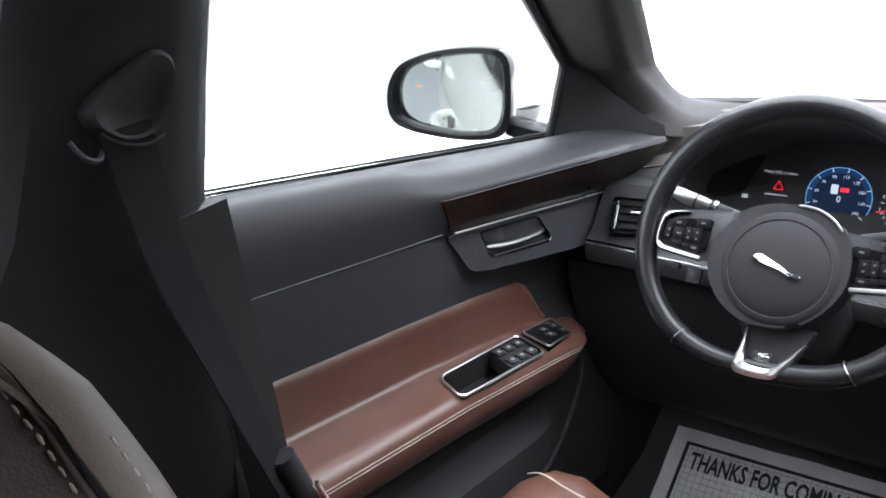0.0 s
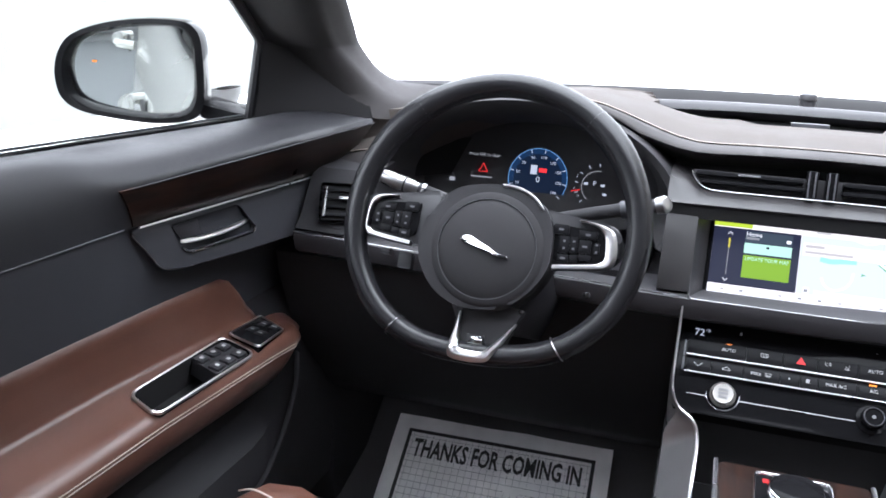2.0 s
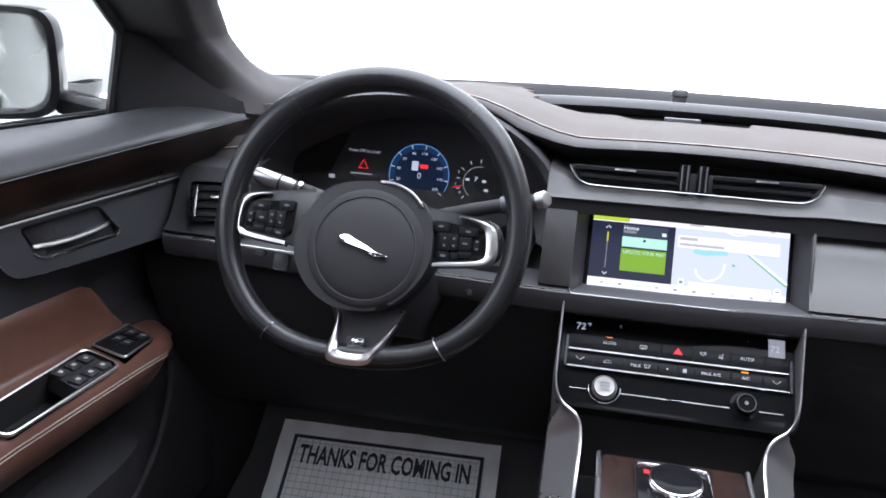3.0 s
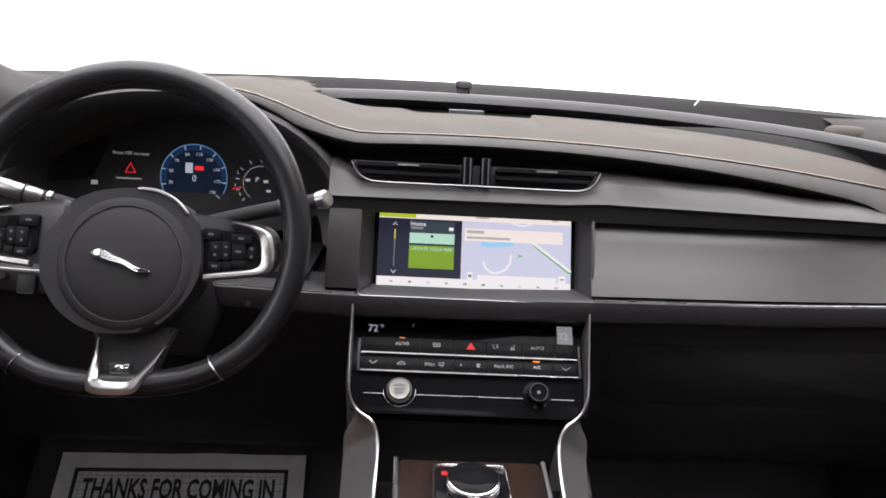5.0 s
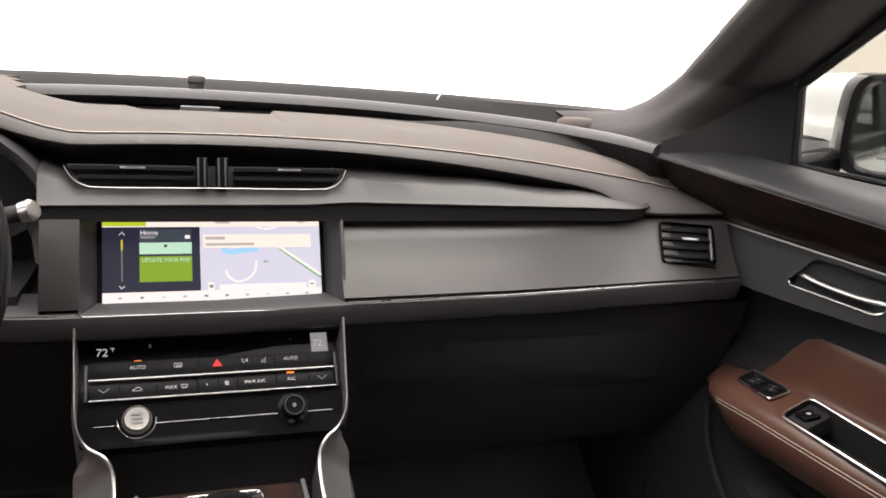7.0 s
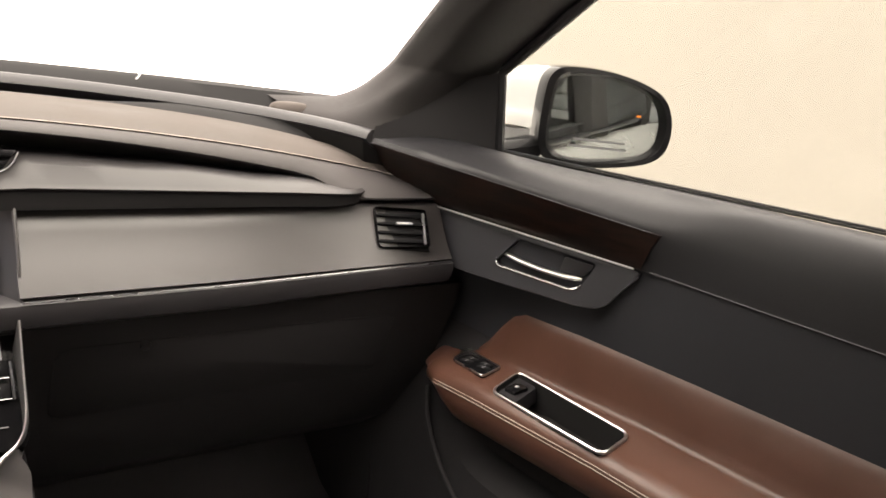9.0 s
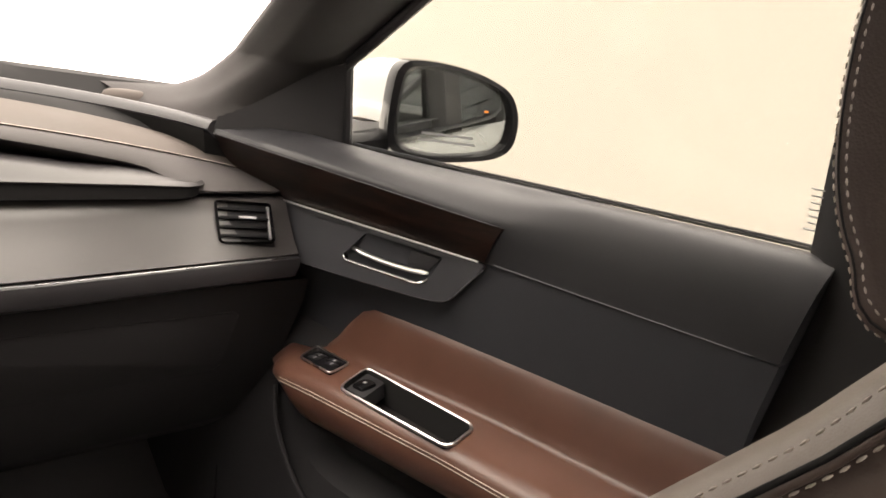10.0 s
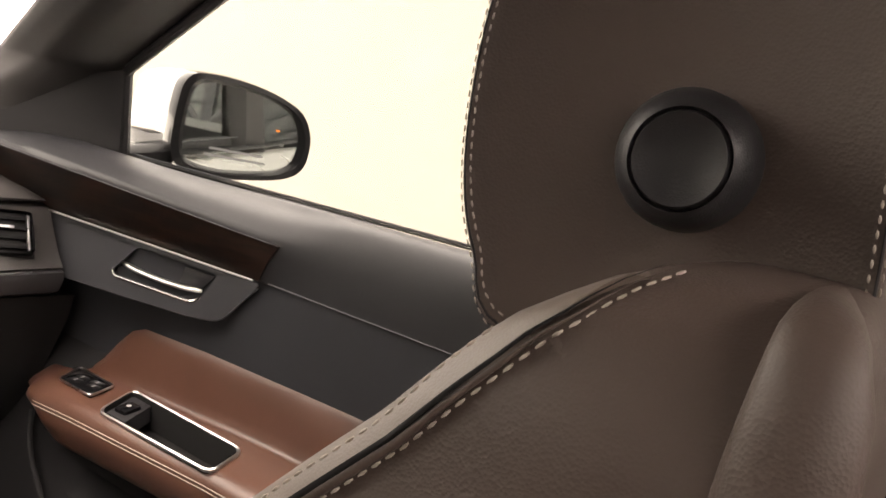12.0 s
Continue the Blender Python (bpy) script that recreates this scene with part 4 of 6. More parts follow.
for a, b in ((-0.125, -0.1025), (-0.0645, 0.0615), (0.0955, 0.122)):
    part("trim_line", plate(rect(a, -0.0053, b, -0.0045), 0.003, on_climate(0, 0, -0.0025)), DULL_CHROME, climate, "thin bright line", smooth=False)
start = part("start_button", loft([[on_climate(-0.0836, -0.0005, 0) @ Vector((r * math.cos(a), r * math.sin(a), z)) for a in [math.pi * k / 16 for k in range(32)]] for r, z in ((0.0152, -0.006), (0.0152, -0.001), (0.0143, 0.0002), (0.0134, -0.001), (0.0130, 0.003), (0.0120, 0.0042), (0.007, 0.0039))]), BUTTON, climate, "round brushed silver start button")
for y in (0.0045, 0.0, -0.0045):
    part("text_bar", plate(rect(-0.0058, y - 0.0011, 0.0058, y + 0.0011), 0.0004, on_climate(-0.0836, -0.0005, 0.0049)), LIT_GREY, start, smooth=False)
part("ring", tube([on_climate(-0.0836, -0.0005, 0) @ Vector((0.0190 * math.cos(a), 0.0190 * math.sin(a), -0.003)) for a in [math.pi * (0.97 + 1.06 * k / 24) for k in range(25)]], 0.0006, 6), DULL_CHROME, start, "bright arc under the button")
knob = part("volume_knob", loft([[on_climate(0.0785, -0.0005, 0) @ Vector((r * math.cos(a), r * math.sin(a), z)) for a in [math.pi * k / 16 for k in range(32)]] for r, z in ((0.0170, -0.005), (0.0168, -0.002), (0.0128, -0.001), (0.0126, 0.009), (0.0116, 0.0112), (0.0092, 0.0112), (0.0086, 0.0104), (0.003, 0.0104))]), GLOSS_BLACK, climate, "gloss black round knob")
part("ring", tube([on_climate(0.0785, -0.0005, 0) @ Vector((0.0104 * math.cos(a), 0.0104 * math.sin(a), 0.0114)) for a in [math.pi * k / 16 for k in range(32)]], 0.0006, 6, closed=True), GREY_METAL, knob, "bright ring")
part("icon", plate(disc(0.0022, 12), 0.0003, on_climate(0.0785, -0.0005, 0.0108)), LIT_GREY, knob, smooth=False)


# ==== centre console ====
console = thing("centre_console", "centre console with silver blades, veneer and rotary selector", "console", (0, -0.30, 0.30))
for s in (-1, 1):
    x = s
    top_x, foot_x = (0.1415, 0.1055) if s < 0 else (0.1355, 0.1020)
    edge = spline([(x * top_x, -0.128, 0.815), (x * top_x, -0.150, 0.765), (x * (top_x - 0.001), -0.168, 0.728), (x * (top_x - 0.010), -0.176, 0.706), (x * (foot_x + 0.007), -0.182, 0.692), (x * foot_x, -0.192, 0.672), (x * (foot_x + 0.0005), -0.240, 0.640), (x * (foot_x + 0.003), -0.340, 0.615), (x * (foot_x + 0.006), -0.50, 0.60)], 5)
    secs = []
    n = len(edge)
    rim_x = top_x + 0.004
    for i, p in enumerate(edge):
        t = i / (n - 1)
        # narrow beside the climate keys, then as broad as the console's flank
        w = max(ease(t, (0.0, 0.0030), (0.30, 0.0050)), (rim_x - abs(p.x)) * ease(t, (0.36, 0.25), (0.52, 1.0)))
        dip = 0.022 * ease(t, (0.40, 0.0), (0.60, 1.0))
        q = p + Vector((x * w, 0.004, -0.004 - dip))
        secs.append([p, p + Vector((0, -0.003, 0.003)), p + Vector((x * 0.0022, -0.004, 0.003)), p.lerp(q, 0.35) + Vector((0, -0.001, 0.003)), p.lerp(q, 0.7) + Vector((0, 0, 0.002)), q, q + Vector((0, 0.03, -0.05)), p + Vector((0, 0.03, -0.05))])
    blade = part("silver_blade", loft(secs), BLADE, console, "brushed silver blade along the console edge")
    part("bright_edge", tube([p + Vector((x * 0.0008, -0.0040, 0.0034)) for p in edge], [0.0009 + 0.0014 * ease(i / (n - 1), (0.3, 0.0), (0.5, 1.0)) for i in range(n)], 8), SILVER, blade, "polished inner edge")
    part("side_wall", loft([[(x * 0.150, y, 0.30), (x * 0.148, y, z - 0.03), (x * 0.12, y, z - 0.04), (x * 0.12, y, 0.30)] for y, z in ((-0.10, 0.69), (-0.17, 0.655), (-0.24, 0.62), (-0.5, 0.585), (-0.95, 0.57))]), HARD_BLACK, console, "black console side")
part("cubby", loft([[(x, -0.150, 0.700), (x, -0.155, 0.60), (x, -0.22, 0.585), (x, -0.228, 0.64), (x, -0.24, 0.58), (x, -0.10, 0.57), (x, -0.10, 0.70)] for x in (-0.115, 0, 0.115)]), TROUGH_BLACK, console, "open black cubby")
KF = frame3((0, -0.30, 0.6705), (1, 0, 0), (0, 1, 0.10))
part("veneer", plate(rounded([(-0.082, -0.12), (0.078, -0.12), (0.074, 0.066), (-0.080, 0.066)], 0.006), 0.02, KF, 0.002), WOOD, console, "dark figured wood veneer")
for x in (-0.0835, 0.0775):
    part("trim_line", tube([KF @ Vector((x, -0.12, 0.001)), KF @ Vector((x, 0.066, 0.001))], 0.0028, 8), DULL_CHROME, console, "bright edge strip")
part("selector_plate", plate(rounded([(-0.043, -0.09), (0.036, -0.09), (0.033, 0.0515), (-0.042, 0.0515)], 0.006), 0.006, KF @ Matrix.Translation((0, 0, 0.003)), 0.001), GLOSS_BLACK, console, "gloss black selector plate")
part("selector_frame", frame_ring(rounded([(-0.043, -0.09), (0.036, -0.09), (0.033, 0.0515), (-0.042, 0.0515)], 0.006), 0.0028, 0.005, KF @ Matrix.Translation((0, 0, 0.004))), CHROME, console, "chrome frame")
dial = part("rotary_selector", loft([[KF @ Vector((-0.003 + r * math.cos(a), 0.018 + r * math.sin(a), z)) for a in [math.pi * k / 20 for k in range(40)]] for r, z in ((0.029, 0.002), (0.029, 0.010), (0.0275, 0.014), (0.0265, 0.0145))]), CHROME, console, "chrome rotary gear selector")
part("cap", loft([[KF @ Vector((-0.003 + r * math.cos(a), 0.018 + r * math.sin(a), z)) for a in [math.pi * k / 20 for k in range(40)]] for r, z in ((0.0263, 0.012), (0.0262, 0.0155), (0.024, 0.0165), (0.010, 0.0162))]), GLOSS_BLACK, dial, "gloss black cap")
part("lit_mark", plate(rect(-0.035, 0.036, -0.029, 0.043), 0.0004, KF @ Matrix.Translation((0, 0, 0.0036))), LIT_RED, console, "lit red mark", smooth=False)


# ==== instrument cluster ====
cluster = thing("instrument_cluster", "dark digital instrument display with a blue dial", "instrument cluster", (-0.37, 0.06, 0.85))
IF = panel_frame((-0.381, 0.10, 0.911), 12)
part("display", plate([(0.200 * math.cos(a), (0.108 if a < math.pi else 0.085) * math.sin(a)) for a in [2 * math.pi * k / 48 for k in range(48)]], 0.01, IF), COWL_BLACK, cluster, "matt black display")
secs = []
for i in range(33):
    a = math.pi * (-0.12 + 1.24 * i / 32)
    c, s = math.cos(a), math.sin(a)
    secs.append([(-0.382 + 0.224 * c, -0.020, 0.905 + 0.139 * s), (-0.382 + 0.219 * c, -0.034, 0.905 + 0.136 * s), (-0.382 + 0.208 * c, -0.026, 0.905 + 0.126 * s), (-0.382 + 0.195 * c, 0.05, 0.905 + 0.105 * s), (-0.382 + 0.18 * c, 0.105, 0.905 + 0.09 * s), (-0.382 + 0.22 * c, 0.11, 0.905 + 0.12 * s)])
part("cowl", loft(secs), COWL_BLACK, cluster, "black tunnel round the instruments")
part("shroud", loft([[(x, 0.12, 0.82), (x, 0.0, 0.83), (x, -0.09, 0.84), (x, -0.09, 0.80), (x, 0.12, 0.78)] for x in (-0.56, -0.4, -0.2)]), HARD_BLACK, cluster, "black lower shroud")


def on_dial(x, y, z=0.0008):
    return IF @ Matrix.Translation((x, y, z))


dialface = part("speed_dial", plate([(0.0450 * math.cos(radians(a)), 0.0450 * math.sin(radians(a))) for a in range(-28, 209, 4)], 0.0004, on_dial(0, 0)), LIT_BLUE, cluster, "dark blue lit speed dial", smooth=False)
sweep = [radians(-10 + 200 * k / 40) for k in range(41)]
part("halo", plate([(0.0452 * math.cos(a), 0.0452 * math.sin(a)) for a in sweep] + [(0.0375 * math.cos(a), 0.0375 * math.sin(a)) for a in sweep[::-1]], 0.0002, on_dial(0, 0, 0.0011)), LIT_HALO, dialface, smooth=False)
part("ring", tube([on_dial(0, 0) @ Vector((0.0455 * math.cos(a), 0.0455 * math.sin(a), 0.0004)) for a in [math.pi * (-0.15 + 1.3 * k / 40) for k in range(41)]], 0.0006, 5), LIT_RING, dialface)
for k, words in enumerate(("30", "50", "70", "90", "110", "130", "150", "170", "190")):
    a = radians(195 - 29 * k)
    part("tick", plate(rect(0.0395, -0.0006, 0.0455, 0.0006), 0.0003, on_dial(0, 0, 0.0014) @ Matrix.Rotation(a, 4, "Z")), LIT_PALE, dialface, smooth=False)
    lettering("number", words, 0.0064, on_dial(0.0325 * math.cos(a), 0.0325 * math.sin(a), 0.0012), LIT_PALE, dialface)
part("sign", plate(rect(-0.012, 0.006, -0.002, 0.020), 0.0003, on_dial(0, 0, 0.0014)), LIT_PALE, dialface, smooth=False)
part("bar", plate(rect(0.001, 0.010, 0.013, 0.016), 0.0003, on_dial(0, 0, 0.0014)), LIT_RED, dialface, smooth=False)
lettering("number", "0", 0.013, on_dial(0.0005, -0.0015, 0.0012), LIT_PALE, dialface)
part("warning_mark", tube([on_dial(x, y) @ Vector((0, 0, 0.001)) for x, y in ((-0.0935, 0.003), (-0.0865, 0.016), (-0.0795, 0.003))], 0.0008, 5, closed=True, up=(0, 1, 0)), LIT_RED, cluster, "lit red warning triangle")
lettering("message", "Press OK to clear", 0.0068, on_dial(-0.0865, 0.029), LIT_GREY, cluster, "small lit message")
part("text_bar", plate(rect(-0.106, -0.0065, -0.072, -0.0046), 0.0003, on_dial(0, 0)), LIT_GREY, cluster, smooth=False)
part("text_bar", plate(rect(-0.140, -0.016, -0.131, -0.010), 0.0003, on_dial(0, 0)), LIT_GREY, cluster, smooth=False)
rev = part("rev_dial", tube([on_dial(0.092, -0.004) @ Vector((0.024 * math.cos(a), 0.024 * math.sin(a), 0.0004)) for a in [math.pi * (0.45 + 0.85 * k / 24) for k in range(25)]], 0.0005, 5), LIT_GREY, cluster, "small lit rev dial")
for k in range(6):
    a = math.pi * (0.5 + 0.75 * k / 5)
    part("tick", plate(rect(0.030, -0.0005, 0.035, 0.0005), 0.0003, on_dial(0.092, -0.004) @ Matrix.Rotation(a, 4, "Z")), LIT_PALE, rev, smooth=False)
for words, x, y, size in (("P", 0.087, 0.001, 0.010), ("0", 0.064, -0.020, 0.006), ("1", 0.057, -0.008, 0.006), ("2", 0.060, 0.010, 0.006)):
    lettering("number", words, size, on_dial(x, y), LIT_PALE, rev)
for x, y in ((0.074, 0.0), (0.099, -0.001), (0.103, -0.014)):
    part("icon", plate(rounded(rect(x - 0.003, y - 0.0018, x + 0.003, y + 0.0018), 0.0008), 0.0003, on_dial(0, 0)), LIT_PALE, cluster, smooth=False)
part("needle", plate(rect(-0.013, -0.0006, 0.0, 0.0006), 0.0003, on_dial(0.066, -0.010, 0.0012) @ Matrix.Rotation(0.25, 4, "Z")), LIT_RED, rev, smooth=False)

# ==== steering wheel ====
wheel = thing("steering_wheel", "black leather steering wheel with silver trimmed spokes", "steering wheel", (-0.3655, -0.20, 0.86))
WF = panel_frame((-0.3622, -0.24, 0.9030), 22)
RC, RR, RT = Vector((0.001, 0.0145)), 0.1672, 0.0140


def on_wheel(x, y, z=0.0):
    return WF @ Vector((x, y, z))


def wheel_plate(name, outline, z, depth, mat, bevel=0.002, parent=None, label="", r=0.0):
    return part(name, plate(rounded(outline, r) if r else outline, depth, WF @ Matrix.Translation((0, 0, z)), bevel), mat, parent or wheel, label)


def rim_radius(a):
    """The rim is slightly flattened at its foot."""
    return RR - 0.021 * math.exp(-(((math.degrees(a) % 360) - 272) / 36) ** 2)


secs = []
for i in range(96):
    a = 2 * math.pi * i / 96
    out = Vector((math.cos(a), math.sin(a)))
    grip = 1.0 + 0.05 * math.sin(a) + 0.10 * math.exp(-((math.degrees(a) - 40) / 16) ** 2) + 0.10 * math.exp(-((math.degrees(a) - 140) / 16) ** 2)
    c = RC + out * rim_radius(a)
    secs.append([on_wheel(*(c + out * RT * grip * math.cos(b)), RT * 1.1 * grip * math.sin(b)) for b in [2 * math.pi * k / 14 for k in range(14)]])
rim = part("rim", loft(secs, ring=True), WHEEL_LEATHER, wheel, "worn black leather rim")
for deg in (52, 128, 233, 307):
    a = radians(deg)
    out = Vector((math.cos(a), math.sin(a)))
    c = RC + out * rim_radius(a)
    part("seam", tube([on_wheel(*(c + out * (RT * 1.05) * math.cos(b)), RT * 1.16 * math.sin(b)) for b in [2 * math.pi * k / 16 for k in range(16)]], 0.0007, 5, closed=True), DULL_CHROME if deg > 180 else HARD_BLACK, rim)

# hub: domed airbag cover with a round step
def dome(cx, cy, rings, n=40, squash=1.0):
    return loft([[on_wheel(cx + r * math.cos(2 * math.pi * k / n), cy + r * squash * math.sin(2 * math.pi * k / n), z) for k in range(n)] for r, z in rings])


wheel_plate("hub", rounded([(-0.078, -0.010), (-0.066, 0.034), (-0.034, 0.056), (0.0, 0.061), (0.030, 0.060), (0.062, 0.046), (0.076, 0.020), (0.079, -0.022), (0.064, -0.052), (0.034, -0.080), (-0.022, -0.084), (-0.056, -0.064), (-0.074, -0.036)], 0.02), 0.018, 0.05, LOWER_BLACK, 0.010, label="black hub")
airbag = part("airbag_cover", dome(0.005, -0.014, ((0.0700, 0.010), (0.0670, 0.0165), (0.0620, 0.0208), (0.0575, 0.0215), (0.0560, 0.0203), (0.0545, 0.0212), (0.048, 0.0238), (0.030, 0.0272), (0.006, 0.0285))), DEEP_BLACK, wheel, "round padded airbag cover")
part("step_ring", tube([on_wheel(0.005 + 0.0568 * math.cos(a), -0.014 + 0.0568 * math.sin(a), 0.0214) for a in [2 * math.pi * k / 48 for k in range(48)]], 0.0005, 6, closed=True), GREY_METAL, airbag)
# bright leaping shape as a plain emblem
back = flat_curve([(-0.0235, -0.0065), (-0.019, -0.0025), (-0.011, -0.0030), (-0.002, -0.0075), (0.010, -0.0125), (0.021, -0.0185), (0.0335, -0.0215)], 4)
belly = flat_curve([(0.0335, -0.0225), (0.026, -0.0225), (0.018, -0.0215), (0.010, -0.0170), (0.001, -0.0145), (-0.008, -0.0125), (-0.014, -0.0105), (-0.020, -0.0105)], 4)
wheel_plate("emblem", back + belly, 0.0312, 0.003, CHROME, 0.0006, label="bright chrome emblem")
# upper arch trim and the two side spokes
part("arch_trim", tube([on_wheel(x, y, 0.0185) for x, y in flat_curve([(0.012, 0.0605), (0.032, 0.0585), (0.050, 0.050), (0.063, 0.037)], 5)], [0.0006] + [0.0018] * 14 + [0.0008], 6), DULL_CHROME, wheel, "bright arc over the hub")
# small dark levers and the column release behind the wheel
for x0, y0, x1, y1, z in ((-0.109, -0.047, -0.092, -0.0275, -0.012), (-0.133, -0.0325, -0.121, -0.0250, -0.012)):
    lever = wheel_plate("lever", rounded(rect(x0, y0, x1, y1), 0.002), z, 0.01, HARD_BLACK, 0.0015, label="small black lever")
    part("edge_line", tube([on_wheel(x0 + 0.001, y0 + 0.001, z + 0.0005), on_wheel(x1 - 0.001, y0 + 0.001, z + 0.0005)], 0.0006, 5), GREY_METAL, lever)
for s in (-1, 1):
    sp = [(s * 0.050, 0.044), (s * 0.100, 0.036), (s * 0.150, 0.030), (s * 0.158, 0.005), (s * 0.150, -0.014), (s * 0.105, -0.020), (s * 0.060, -0.026)]
    spoke = wheel_plate("spoke", sp, 0.004, 0.022, HARD_BLACK, 0.006, label="black side spoke", r=0.010)
    pad = [(s * 0.078, 0.026), (s * 0.124, 0.022), (s * 0.137, 0.016), (s * 0.140, -0.006), (s * 0.132, -0.012), (s * 0.088, -0.017), (s * 0.080, -0.012)]
    wheel_plate("keypad", pad, 0.0075, 0.006, GLOSS_BLACK, 0.002, spoke, "gloss black key pad", r=0.004)
    for x0, y0, x1, y1, icon in ((0.0795, 0.0140, 0.0975, 0.0250, 1), (0.1085, 0.0118, 0.1290, 0.0212, 1), (0.0880, -0.0066, 0.0995, 0.0128, 2), (0.1000, -0.0058, 0.1085, 0.0128, 2),
                                 (0.1098, -0.0042, 0.1232, 0.0106, 1), (0.1262, -0.0034, 0.1328, 0.0085, 2), (0.0875, -0.0165, 0.1005, -0.0078, 1), (0.1112, -0.0122, 0.1242, -0.0056, 0), (0.1012, -0.0150, 0.1102, -0.0072, 0)):
        wheel_plate("key", rounded(rect(min(s * x0, s * x1), y0, max(s * x0, s * x1), y1), 0.0016), 0.0098, 0.003, KEY_BLACK, 0.0009, spoke)
        cx, cy = s * (x0 + x1) / 2, (y0 + y1) / 2
        if icon == 1:
            part("icon", plate(rounded(rect(cx - 0.0028, cy - 0.0011, cx + 0.0028, cy + 0.0011), 0.0008), 0.0002, WF @ Matrix.Translation((0, 0, 0.0101))), LIT_DIM, spoke, smooth=False)
        elif icon == 2:
            for dy in (-0.004, 0.004):
                part("icon", plate(rounded(rect(cx - 0.0013, cy + dy - 0.0012, cx + 0.0013, cy + dy + 0.0012), 0.0006), 0.0002, WF @ Matrix.Translation((0, 0, 0.0101))), LIT_DIM, spoke, smooth=False)
    # silver surround: broad on the outer side, thin along the bottom
    o = flat_curve([(s * 0.108, 0.0318), (s * 0.124, 0.0308), (s * 0.138, 0.0275), (s * 0.1485, 0.0195), (s * 0.152, -0.004), (s * 0.146, -0.0170), (s * 0.130, -0.0215), (s * 0.084, -0.0268)], 4)
    i = flat_curve([(s * 0.108, 0.0310), (s * 0.124, 0.0280), (s * 0.133, 0.0225), (s * 0.138, 0.0150), (s * 0.1400, -0.004), (s * 0.137, -0.0115), (s * 0.126, -0.0155), (s * 0.084, -0.0208)], 4)
    if s < 0:
        o = [(max(p[0], q[0] - 0.0030), p[1]) for p, q in zip(o, i)]
    secs = []
    for k, (a, b) in enumerate(zip(o, i)):
        a, b = Vector(a), Vector(b)
        secs.append([on_wheel(*a, 0.002), on_wheel(*a, 0.0095), on_wheel(*a.lerp(b, 0.3), 0.0125), on_wheel(*a.lerp(b, 0.7), 0.0125), on_wheel(*b, 0.0105), on_wheel(*b, 0.002)])
    part("silver_surround", loft(secs), SILVER, spoke, "satin silver surround")
    spoke.location += WF.to_3x3() @ (Vector((-0.0045, 0.0, 0.0)) if s > 0 else Vector((-0.0055, 0.006, 0.0)))
# lower spoke with its forked silver trim and badge plate
low = wheel_plate("lower_spoke", [(-0.020, -0.066), (-0.026, -0.136), (0.030, -0.134), (0.054, -0.076)], 0.003, 0.018, DEEP_BLACK, 0.005, label="black lower spoke", r=0.004)
o = flat_curve([(-0.0175, -0.0865), (-0.0225, -0.112), (-0.0240, -0.130), (-0.0195, -0.1395), (0.002, -0.1415), (0.0205, -0.1390), (0.0300, -0.128), (0.0490, -0.0920)], 4)
i = flat_curve([(-0.0168, -0.0865), (-0.0150, -0.112), (-0.0125, -0.1245), (-0.0085, -0.1282), (0.002, -0.1290), (0.0165, -0.1280), (0.0240, -0.1215), (0.0475, -0.0925)], 4)
secs = []
for a, b in zip(o, i):
    a, b = Vector(a), Vector(b)
    lift = 0.011 * min(1.0, max(0.0, (-0.108 - a.y) / 0.022))
    secs.append([on_wheel(*a, 0.0), on_wheel(*a, 0.006 + lift), on_wheel(*a.lerp(b, 0.3), 0.009 + lift), on_wheel(*a.lerp(b, 0.7), 0.009 + lift), on_wheel(*b, 0.006 + lift), on_wheel(*b, 0.0)])
part("forked_trim", loft(secs), SILVER, low, "satin silver forked trim")
wheel_plate("badge", rounded(rect(-0.006, -0.1215, 0.0145, -0.1105), 0.002), 0.006, 0.003, HARD_BLACK, 0.001, low, "small badge plate")
wheel_plate("badge_mark", rounded([(-0.0045, -0.1205), (0.0125, -0.1195), (0.0135, -0.1115), (0.001, -0.1130)], 0.001), 0.0068, 0.001, CHROME, 0.0003, low)

